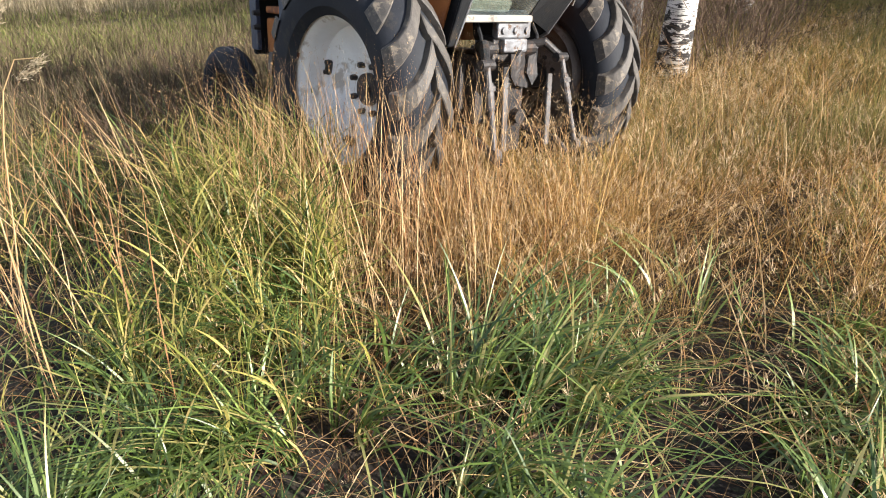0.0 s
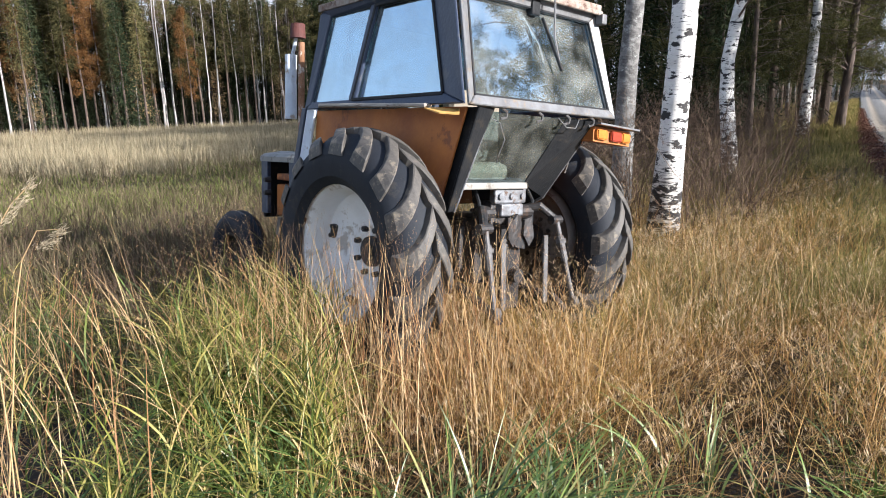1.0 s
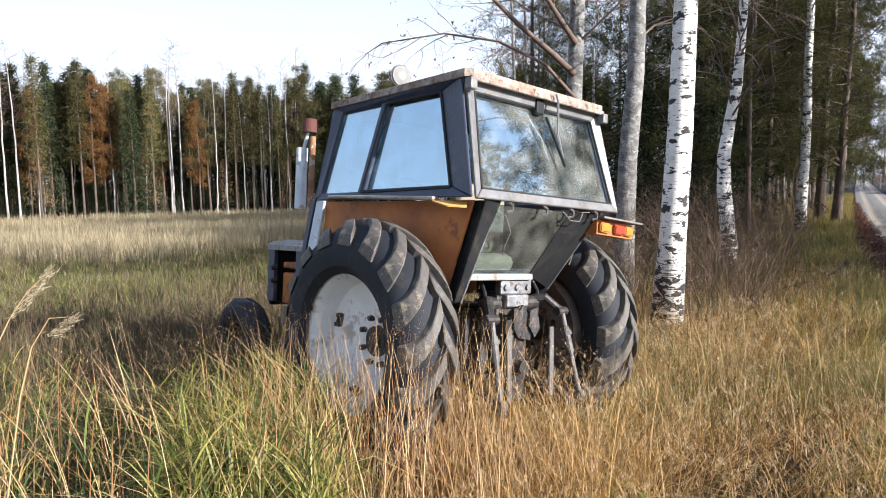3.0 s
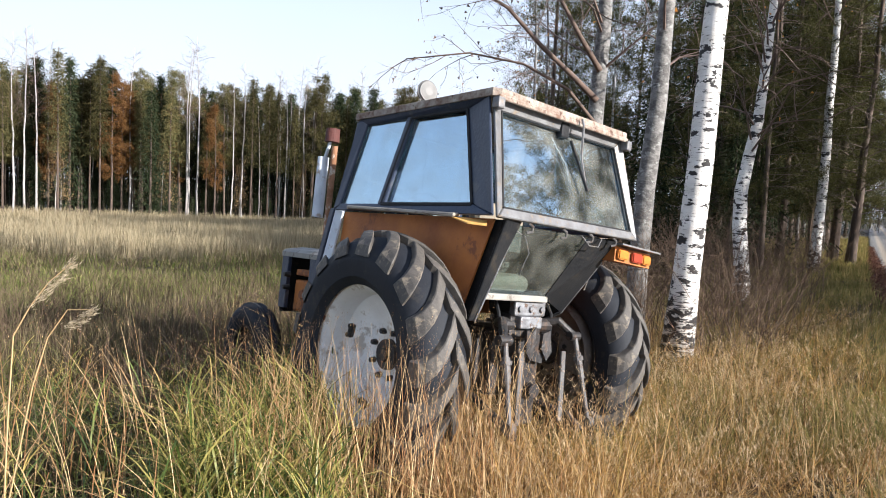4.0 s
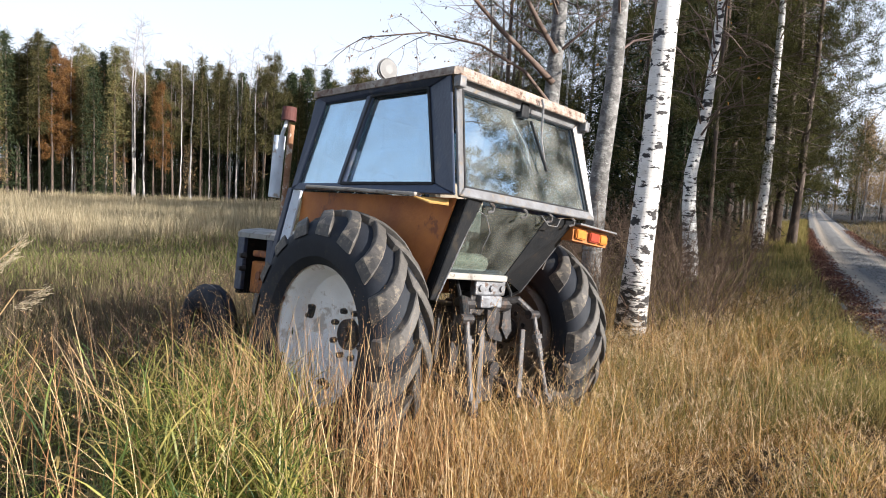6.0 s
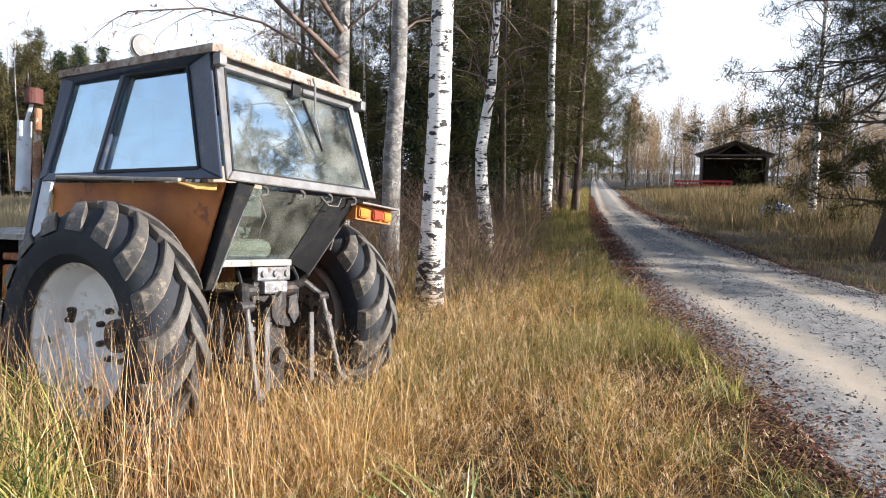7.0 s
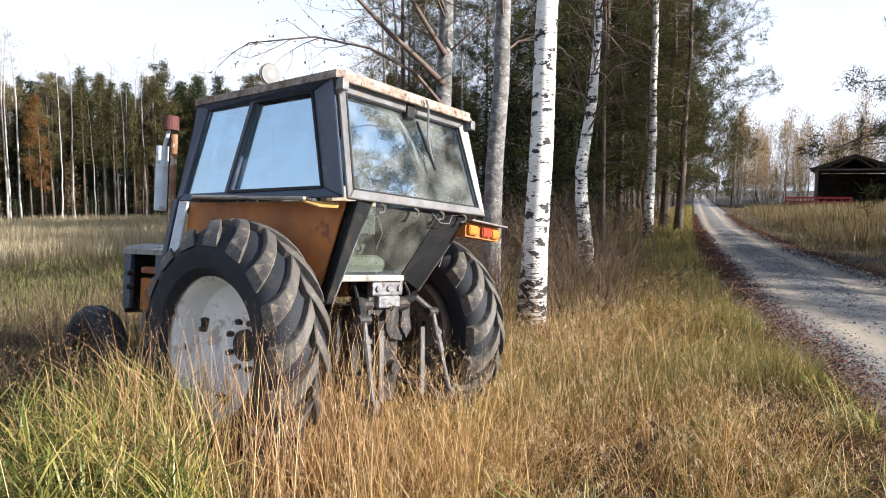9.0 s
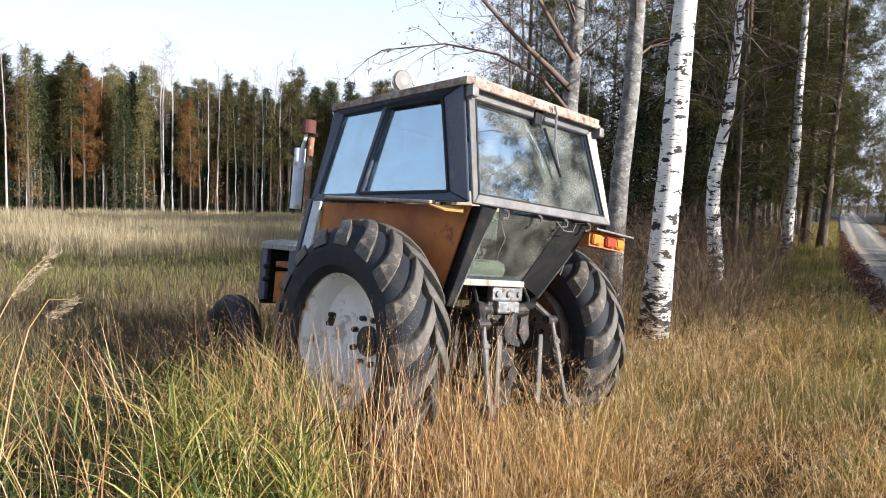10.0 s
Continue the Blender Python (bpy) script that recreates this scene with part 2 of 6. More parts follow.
M_BIRCH = birch_mat()
M_FARBIRCH = mat("far_birch_bark", (0.42, 0.395, 0.38), (0.25, 0.225, 0.21), 1.5, 0.85, stretch=(1, 1, 2.0))
M_TWIG = mat("twig", (0.10, 0.065, 0.05), (0.16, 0.11, 0.085), 8, 0.9)
M_BARNWOOD = mat("barn_wood", (0.06, 0.05, 0.042), (0.12, 0.10, 0.085), 3, 0.95, stretch=(6, 6, 1), bump=0.3)
M_REDMACH = mat("red_paint", (0.45, 0.03, 0.03), (0.32, 0.03, 0.025), 4, 0.6)
M_TARP = mat("tarpaulin", (0.35, 0.45, 0.62), (0.5, 0.56, 0.66), 3, 0.6, bump=0.4, fine=8)
L_GREEN = blade_mat("green_blade", [(0.022, 0.05, 0.012), (0.09, 0.14, 0.026), (0.19, 0.25, 0.05), (0.05, 0.095, 0.02), (0.42, 0.36, 0.12)], 0.2, 0.06)
L_GOLD = blade_mat("golden_blade", [(0.11, 0.05, 0.018), (0.46, 0.265, 0.085), (0.68, 0.46, 0.20), (0.26, 0.13, 0.045), (0.26, 0.20, 0.055)], 0.28)
# old brown thatch, with the shade low among the stems put into its colour
L_THATCH = blade_mat("shaded_dead_blade", [(0.035, 0.024, 0.014), (0.09, 0.06, 0.032), (0.17, 0.115, 0.06), (0.05, 0.04, 0.018)], 0.15)
L_HEAD = blade_mat("seed_head", [(0.34, 0.215, 0.11), (0.58, 0.42, 0.24), (0.74, 0.58, 0.38)], 0.35)
L_REED = blade_mat("reed_blade", [(0.02, 0.04, 0.01), (0.09, 0.125, 0.022), (0.44, 0.36, 0.10), (0.05, 0.09, 0.016), (0.26, 0.255, 0.05), (0.54, 0.38, 0.15)], 0.26, 0.03)
L_STEM = blade_mat("stem", [(0.20, 0.095, 0.045), (0.42, 0.26, 0.12), (0.58, 0.43, 0.24), (0.30, 0.15, 0.07)], 0.2)
L_TURF = blade_mat("turf_blade", [(0.09, 0.12, 0.03), (0.15, 0.18, 0.045), (0.27, 0.25, 0.09)], 0.3)
L_FIELD = blade_mat("field_blade", [(0.085, 0.066, 0.04), (0.19, 0.15, 0.09), (0.12, 0.11, 0.05), (0.29, 0.235, 0.14)], 0.3)
L_VERGE = blade_mat("verge_blade", [(0.08, 0.09, 0.026), (0.20, 0.17, 0.055), (0.36, 0.27, 0.115), (0.13, 0.135, 0.04)], 0.28)
L_PALE = blade_mat("pale_reed_blade", [(0.19, 0.15, 0.09), (0.34, 0.28, 0.175), (0.46, 0.39, 0.26), (0.15, 0.13, 0.07)], 0.3)
L_PLUME = blade_mat("plume", [(0.42, 0.34, 0.22), (0.58, 0.49, 0.35)], 0.3)
L_OLIVE = blade_mat("olive_needle", [(0.045, 0.048, 0.022), (0.09, 0.085, 0.036), (0.145, 0.115, 0.05)], 0.2, vary=0.5)
L_WEED = blade_mat("weed_blade", [(0.085, 0.082, 0.035), (0.18, 0.14, 0.075), (0.27, 0.19, 0.115), (0.12, 0.11, 0.045)], 0.25)
L_SPRUCE = blade_mat("spruce_needle", [(0.014, 0.021, 0.011), (0.028, 0.037, 0.019), (0.048, 0.054, 0.028)], 0.15, vary=0.4)
L_PINE = blade_mat("pine_needle", [(0.032, 0.036, 0.016), (0.07, 0.07, 0.028), (0.125, 0.112, 0.046)], 0.3, vary=0.3)
L_RUSSET = blade_mat("russet_needle", [(0.10, 0.05, 0.02), (0.17, 0.085, 0.03), (0.12, 0.07, 0.03)], 0.2)
L_FARLEAF = blade_mat("far_twig", [(0.19, 0.13, 0.075), (0.28, 0.195, 0.10), (0.36, 0.25, 0.115)], 0.25, vary=0.35)
L_AUTUMN = blade_mat("autumn_leaf", [(0.30, 0.13, 0.03), (0.42, 0.22, 0.05), (0.22, 0.09, 0.03)], 0.4)
L_LITTER = blade_mat("fallen_leaf", [(0.045, 0.022, 0.021), (0.095, 0.043, 0.036), (0.18, 0.09, 0.055), (0.065, 0.032, 0.03), (0.33, 0.21, 0.14)], 0.1)
L_STONE = blade_mat("loose_stone", [(0.07, 0.07, 0.07), (0.15, 0.145, 0.14), (0.27, 0.25, 0.235)], 0.0)
L_SHRUB = blade_mat("shrub_twig", [(0.10, 0.07, 0.05), (0.17, 0.12, 0.085), (0.08, 0.055, 0.042)], 0.1)


# ---- mesh tools ----
def part(name, bm, material, parent=None, label="", smooth=False):
    me = bpy.data.meshes.new(name)
    if smooth:
        for f in bm.faces:
            f.smooth = True
        for e in bm.edges:
            e.smooth = e.calc_face_angle(0) < 0.5
    bm.to_mesh(me)
    bm.free()
    me.materials.append(material)
    ob = new(name, me)
    if parent:
        ob.parent = parent
    if label:
        ob["label"] = label
    return ob


def np_mesh(name, verts, faces, materials, mat_index=None):
    """One mesh from arrays: verts (n, 3), faces (m, k) of equal corner count."""
    me = bpy.data.meshes.new(name)
    n, k = faces.shape
    me.vertices.add(len(verts))
    me.vertices.foreach_set("co", np.ascontiguousarray(verts, dtype=np.float32).ravel())
    me.loops.add(n * k)
    me.loops.foreach_set("vertex_index", np.ascontiguousarray(faces, dtype=np.int32).ravel())
    me.polygons.add(n)
    me.polygons.foreach_set("loop_start", np.arange(0, n * k, k, dtype=np.int32))
    me.polygons.foreach_set("loop_total", np.full(n, k, dtype=np.int32))
    for m in materials:
        me.materials.append(m)
    if mat_index is not None:
        me.polygons.foreach_set("material_index", mat_index.astype(np.int32))
    me.update(calc_edges=True)
    return me


def box(bm, lo, hi, bevel=0.0):
    lo, hi = Vector(lo), Vector(hi)
    g = bmesh.ops.create_cube(bm, size=1.0, matrix=Matrix.Translation((lo + hi) / 2) @ Matrix.Diagonal((*(hi - lo), 1)))
    if bevel:
        es = list({e for v in g["verts"] for e in v.link_edges})
        bmesh.ops.bevel(bm, geom=es, offset=bevel, segments=2, affect="EDGES", profile=0.5)


def bar(bm, p, q, w, d, up=(0, 0, 1), bevel=0.0):
    """A box from p to q, w across and d deep along up."""
    p, q = Vector(p), Vector(q)
    z = (q - p).normalized()
    y = Vector(up)
    y = (y - z * y.dot(z)).normalized()
    x = y.cross(z)
    m = Matrix.Translation((p + q) / 2) @ Matrix((x, y, z)).transposed().to_4x4()
    g = bmesh.ops.create_cube(bm, size=1.0, matrix=m @ Matrix.Diagonal((w, d, (q - p).length, 1)))
    if bevel:
        es = list({e for v in g["verts"] for e in v.link_edges})
        bmesh.ops.bevel(bm, geom=es, offset=bevel, segments=1, affect="EDGES")


def rod(bm, p, q, r1, r2=None, n=12):
    p, q = Vector(p), Vector(q)
    m = Matrix.Translation((p + q) / 2) @ (q - p).to_track_quat("Z", "Y").to_matrix().to_4x4()
    bmesh.ops.create_cone(bm, cap_ends=True, segments=n, radius1=r1, radius2=r1 if r2 is None else r2, depth=(q - p).length, matrix=m)


def tube(bm, pts, radii, n=8, cap=True):
    """A bent tube through pts."""
    rings = []
    side = Vector((1, 0, 0))
    for i, p in enumerate(pts):
        p = Vector(p)
        d = (Vector(pts[min(i + 1, len(pts) - 1)]) - Vector(pts[max(i - 1, 0)])).normalized()
        side = side - d * side.dot(d)
        if side.length < 1e-3:
            side = d.orthogonal()
        side.normalize()
        o = d.cross(side)
        rings.append([bm.verts.new(p + (side * math.cos(a) + o * math.sin(a)) * radii[i]) for a in (2 * math.pi * k / n for k in range(n))])
    for a, b in zip(rings, rings[1:]):
        for k in range(n):
            bm.faces.new((a[k], a[(k + 1) % n], b[(k + 1) % n], b[k]))
    if cap:
        bm.faces.new(rings[0][::-1])
        bm.faces.new(rings[-1])


def plate(bm, pts, thick, normal=None):
    """A flat plate from its corners, thick along its normal."""
    pts = [Vector(p) for p in pts]
    n = Vector(normal) if normal else (pts[1] - pts[0]).cross(pts[2] - pts[0])
    n = n.normalized() * thick
    a = [bm.verts.new(p) for p in pts]
    b = [bm.verts.new(p + n) for p in pts]
    bm.faces.new(a[::-1])
    bm.faces.new(b)
    for i in range(len(a)):
        j = (i + 1) % len(a)
        bm.faces.new((a[i], a[j], b[j], b[i]))
    bmesh.ops.recalc_face_normals(bm, faces=bm.faces[:])


def revolve_x(bm, prof, centre, n=48):
    """Turns a closed or open profile of (x, r) about the x axis through centre."""
    cx, cy, cz = centre
    rings = [[bm.verts.new((cx + x, cy + r * math.cos(a), cz + r * math.sin(a))) for a in (2 * math.pi * k / n for k in range(n))] for x, r in prof]
    for a, b in zip(rings, rings[1:]):
        for k in range(n):
            bm.faces.new((a[k], a[(k + 1) % n], b[(k + 1) % n], b[k]))
    return rings


def thing(name, m, label, category, group=""):
    ob = new(name)
    ob.matrix_basis = m
    ob.empty_display_size = 0.2
    return tagged(ob, label, category, group)


# ---- the ground ----
LEFT = [(-9.0, -24.0), (-1.6, -8.0), (1.3, -2.0), (2.7, 1.2), (3.5, 3.0), (4.2, 4.6), (5.8, 8.2), (9.6, 15.2), (15.4, 24.9), (39.5, 64.5), (76.0, 124.0), (110.0, 180.0)]
RIGHT = [(-4.0, -24.0), (3.2, -8.0), (5.6, -2.0), (6.8, 1.2), (7.45, 3.0), (8.0, 4.8), (9.1, 8.2), (12.4, 15.2), (17.6, 24.9), (41.8, 64.5), (78.5, 124.0), (113.0, 180.0)]
LY, LX = np.array([p[1] for p in LEFT]), np.array([p[0] for p in LEFT])
RY, RX = np.array([p[1] for p in RIGHT]), np.array([p[0] for p in RIGHT])


def road_l(y):
    return np.interp(y, LY, LX)


def road_r(y):
    return np.interp(y, RY, RX)


def ground_z(x, y):
    """Height of the soil: the road a little above the verge, dips where the tractor's wheels stand."""
    x, y = np.asarray(x, float), np.asarray(y, float)
    d = (road_l(y) - x) * 0.85
    e = (x - road_r(y)) * 0.85
    z = -0.24 * np.clip(d / 1.6, 0, 1) ** 1.5 - 1.15 * np.clip((d - 7) / 32, 0, 1) - 0.28 * np.exp(-((x + 3.3) ** 2 + (y - 4.6) ** 2) / 3.5)
    z = np.where(e > 0, -0.12 * np.clip(e / 1.0, 0, 1) + 0.25 * np.clip((e - 2) / 8, 0, 1), z)
    inside = (d < 0) & (e < 0)
    w = np.clip(-d / np.maximum(-d - e, 0.1), 0, 1)
    z = np.where(inside, 0.035 * np.sin(w * math.pi) - 0.02 * np.exp(-((w - 0.28) / 0.09) ** 2) - 0.02 * np.exp(-((w - 0.72) / 0.09) ** 2), z)
    z = z - 0.10 * np.exp(-((x - 0.75) ** 2 + (y - 5.35) ** 2) / 0.6) + 0.06 * np.exp(-((x + 0.65) ** 2 + (y - 4.05) ** 2) / 0.6)
    far = np.hypot(x, y)
    rough = 0.03 * np.sin(x * 2.3 + np.sin(y * 1.7)) * np.sin(y * 2.9 + 1.3 * np.sin(x * 1.1))
    return z + np.where(inside, rough * 0.15, rough) * np.clip(1.5 - far / 60, 0, 1)


def grid_axis(lo, hi, fine_lo, fine_hi, step):
    a = list(np.arange(fine_lo, fine_hi, step))
    s, p = step, fine_hi
    while p < hi:
        a.append(p)
        s *= 1.18
        p += s
    a.append(hi)
    s, p, b = step, fine_lo - step, []
    while p > lo:
        b.append(p)
        s *= 1.18
        p -= s
    return np.array([lo] + b[::-1] + a)


def build_ground():
    xs, ys = grid_axis(-900, 900, -8, 14, 0.16), grid_axis(-900, 900, -2, 20, 0.16)
    X, Y = np.meshgrid(xs, ys)
    Z = ground_z(X, Y)
    inside = (X > road_l(Y) + 0.05) & (X < road_r(Y) - 0.05)
    V = np.stack([X.ravel(), Y.ravel(), np.where(inside, Z - 0.05, Z).ravel()], 1)
    nx, ny = len(xs), len(ys)
    i = np.arange(nx * ny).reshape(ny, nx)
    F = np.stack([i[:-1, :-1], i[:-1, 1:], i[1:, 1:], i[1:, :-1]], -1).reshape(-1, 4)
    me = np_mesh("ground", V, F, [M_SOIL])
    return tagged(new("ground", me), "dark bare soil and turf under the grass of a field", "ground", kind="structure")


build_ground()


def build_road():
    ys = np.concatenate([np.arange(-20, 26, 0.12), np.arange(26, 180, 1.5)])
    w = np.linspace(-0.04, 1.04, 44)
    Y = np.repeat(ys[:, None], len(w), 1)
    X = road_l(ys)[:, None] * (1 - w) + road_r(ys)[:, None] * w
    Z = ground_z(np.clip(X, road_l(Y) + 0.02, road_r(Y) - 0.02), Y) + 0.012
    Z += 0.006 * np.random.RandomState(3).randn(*Z.shape) * (Y < 26)
    Z[:, 0] -= 0.08
    Z[:, -1] -= 0.08
    i = np.arange(Z.size).reshape(Z.shape)
    F = np.stack([i[:-1, :-1], i[:-1, 1:], i[1:, 1:], i[1:, :-1]], -1).reshape(-1, 4)
    track = np.exp(-((np.abs(w - 0.5) - 0.235) / 0.10) ** 2)[None] + 0 * Y
    me = np_mesh("road", np.stack([X.ravel(), Y.ravel(), Z.ravel()], 1), F, [M_ROAD])
    me.polygons.foreach_set("use_smooth", np.ones(len(F), dtype=bool))
    at = me.attributes.new("track", "FLOAT", "POINT")
    at.data.foreach_set("value", track.ravel().astype(np.float32))
    return tagged(new("road", me), "grey gravel forest road with two pale wheel tracks", "road", kind="structure")


build_road()


# ---- grass ----
def scatter(rng, n, x0, x1, y0, y1, keep):
    x, y = rng.uniform(x0, x1, n), rng.uniform(y0, y1, n)
    k = keep(x, y)
    return x[k], y[k]


def clump(rng, x, y, amount, size):
    """Pulls plants towards tuft centres."""
    cx, cy = np.round(x / size) * size, np.round(y / size) * size
    j = np.sin(cx * 12.9898 + cy * 78.233) * 43758.5453
    j2 = np.sin(cx * 39.346 + cy * 11.135) * 24634.6345
    cx, cy = cx + (j - np.floor(j) - 0.5) * size, cy + (j2 - np.floor(j2) - 0.5) * size
    return x + (cx - x) * amount, y + (cy - y) * amount


def blades(rng, x, y, h, width, bend, segs=4, droop=1.6, sink=0.02, sway=0.0, lift=None, fold=0.0, way=None):
    """Tapered bent strips of grass: verts and triangles. sway bends them sideways, fold breaks some of the tips over."""
    n = len(x)
    z = ground_z(x, y) - sink if lift is None else lift
    a = rng.uniform(0, 2 * math.pi, n) if way is None else way + rng.normal(0, 0.75, n)
    tw = a + math.pi / 2 + rng.normal(0, 0.5, n)
    dx, dy = np.cos(a), np.sin(a)
    sx, sy = np.cos(tw), np.sin(tw)
    side = rng.normal(0, sway, n) if sway else np.zeros(n)
    snap = np.where(rng.rand(n) < fold, rng.uniform(0.45, 0.8, n), 2.0)
    rows = []
    for s in range(segs + 1):
        t = s / segs
        over = np.clip(t - snap, 0, 1)
        out = bend * h * t ** droop + over * h * 0.8
        up = h * t * (1 - 0.5 * np.clip(bend, 0, 1.4) * t) - over * h * 1.5
        px, py, pz = x + dx * out - dy * side * h * t * t, y + dy * out + dx * side * h * t * t, z + np.maximum(up, 0.01)
        if s < segs:
            wd = width * (1 - t ** 2 * 0.85) * (0.55 + 0.45 * min(1, t * 3)) * 0.5
            rows.append(np.stack([px - sx * wd, py - sy * wd, pz], 1))
            rows.append(np.stack([px + sx * wd, py + sy * wd, pz], 1))
        else:
            rows.append(np.stack([px, py, pz], 1))
    V = np.stack(rows, 1)
    k = V.shape[1]
    f = []
    for s in range(segs - 1):
        b = 2 * s
        f += [(b, b + 1, b + 3), (b, b + 3, b + 2)]
    b = 2 * (segs - 1)
    f.append((b, b + 1, b + 2))
    F = (np.array(f)[None] + (np.arange(n) * k)[:, None, None]).reshape(-1, 3)
    tips = V[:, -1]
    return V.reshape(-1, 3), F, tips, np.stack([dx, dy], 1)


def leafy_reeds(rng, x, y, h, leaves=4):
    """Upright stems, each with arching leaf blades set along it, and a drooping head on some."""
    v, f, tips, way = blades(rng, x, y, h, rng.uniform(0.003, 0.005, len(x)), rng.uniform(0.03, 0.35, len(x)), 6, 2.2, sway=0.06)
    V = v.reshape(len(x), -1, 3)
    out = [(v, f)]
    for j in range(leaves):
        k = rng.randint(1, 5, len(x))
        p = V[np.arange(len(x)), 2 * k]
        L = rng.uniform(0.16, 0.42, len(x)) * np.clip(h / 0.8, 0.6, 1.2)
        lv, lf, _, _ = blades(rng, p[:, 0], p[:, 1], L, rng.uniform(0.006, 0.013, len(x)), rng.uniform(0.35, 1.35, len(x)), 5, 1.35, sway=0.12, lift=p[:, 2], fold=0.25)
        out.append((lv, lf))
    return out, tips, way


def heads(rng, tips, way, length, width, per=7, droop=0.5, spike=1.0):
    """Loose seed heads: short thin spikelets round the top of each stem."""
    n = len(tips)
    T = np.repeat(tips, per, 0)
    W = np.repeat(way, per, 0)
    t = rng.uniform(0, 1, n * per)
    L = np.repeat(length, per)
    a = rng.uniform(0, 2 * math.pi, n * per)
    base = T + np.stack([W[:, 0] * droop * L * t, W[:, 1] * droop * L * t, L * (t * 0.9 - 0.45)], 1)
    s = L * rng.uniform(0.15, 0.4, n * per) * (1.1 - t) * spike
    end = base + np.stack([np.cos(a) * s * 0.7, np.sin(a) * s * 0.7, s * rng.uniform(0.2, 1.0, n * per)], 1)
    side = np.stack([-np.sin(a), np.cos(a), 0 * a], 1) * (width * 0.5)
    mid = (base + end) / 2
    V = np.stack([base, mid + side, end, mid - side], 1).reshape(-1, 3)
    F = (np.array([(0, 1, 2), (0, 2, 3)])[None] + (np.arange(n * per) * 4)[:, None, None]).reshape(-1, 3)
    return V, F


def join(*parts_):
    V, F, o = [], [], 0
    for v, f in parts_:
        V.append(v)
        F.append(f + o)
        o += len(v)
    return np.concatenate(V), np.concatenate(F)


def stuff(name, vf, material, label, category):
    return tagged(new(name, np_mesh(name, vf[0], vf[1], [material])), label, category, kind="stuff")


TR = Matrix.Translation((0, 0, 0)) @ pose(0.079, 4.672, -0.247, -2.248, 5.888, 42.318)
TI = np.array(TR.inverted())


def off_tractor(x, y):
    u = TI[0, 0] * x + TI[0, 1] * y + TI[0, 3]
    v = TI[1, 0] * x + TI[1, 1] * y + TI[1, 3]
    tyre = (np.abs(np.abs(u) - 0.94) < 0.24) & (np.abs(v) < 0.45)
    front = (np.abs(np.abs(u) - 0.74) < 0.14) & (np.abs(v - 2.1) < 0.32)
    return ~(tyre | front | ((np.abs(u) < 0.3) & (v > -0.5) & (v < 2.6)))


def noise2(x, y, s, seed=0.0):
    return 0.5 + 0.25 * (np.sin(x * s + 1.7 * np.sin(y * s * 0.7 + seed)) + np.sin(y * s * 1.3 + 1.9 * np.sin(x * s * 0.6 + seed * 2)))


def seen(x, y):
    """Roughly the ground that the walk looks over."""
    a = np.degrees(np.arctan2(x, y + 0.4))
    return (a > -42) & (a < 66)


def verge(x, y):
    return (x < road_l(y) - 0.25)


def lushness(x, y):
    """1 in the green tufts close by and to the left, 0 in the golden grass."""
    g = np.clip((2.75 - y + 0.35 * x - 0.3 * noise2(x, y, 2.2)) * 2, 0, 1)
    l = np.clip((-0.55 - x + 0.5 * (noise2(x, y, 1.9, 1) - 0.5)) * 2.2, 0, 1) * np.clip((5.2 - y) * 1.5, 0, 1)
    return np.maximum(g * np.clip((road_l(y) - 1.0 - x) * 1.4, 0, 1), l)


def ditch_thin(x, y):
    """A bare dark hollow at the left, near the viewpoint."""
    return np.where((x < -1.25 - 0.3 * noise2(x, y, 3, 1) - 0.14 * np.maximum(y - 2.3, 0)) & (y > 1.9) & (y < 4.5 + 0.6 * noise2(x, y, 2, 4)), 0.03, 1.0)


def bare_hollow(x, y):
    """Dark bare holes between the near tufts."""
    k = np.ones(np.shape(x))
    for cx, cy, r in ((0.90, 1.80, 0.30), (1.52, 2.85, 0.30), (-0.95, 2.20, 0.24), (-1.55, 1.95, 0.28), (2.5, 4.0, 0.3)):
        k = np.where((x - cx) ** 2 + (y - cy) ** 2 < (r * (0.7 + 0.6 * noise2(x, y, 9, 1))) ** 2, 0.04, k)
    return k


def edge_thin(x, y):
    """Little grows close to the road's edge."""
    return np.clip((road_l(y) - 0.45 - x) / 1.0, 0.10, 1)


REED_A = [(-1.75, 2.3, -0.3), (-1.70, 2.3, 0.3), (-1.68, 2.3, 0.75), (-1.66, 2.3, 1.05), (-1.60, 2.3, 1.16), (-1.53, 2.3, 1.255), (-1.45, 2.3, 1.325)]
REED_B = [(-1.95, 2.5, -0.3), (-1.80, 2.5, 0.4), (-1.72, 2.5, 0.8), (-1.66, 2.5, 1.0), (-1.57, 2.48, 1.12), (-1.46, 2.46, 1.13)]


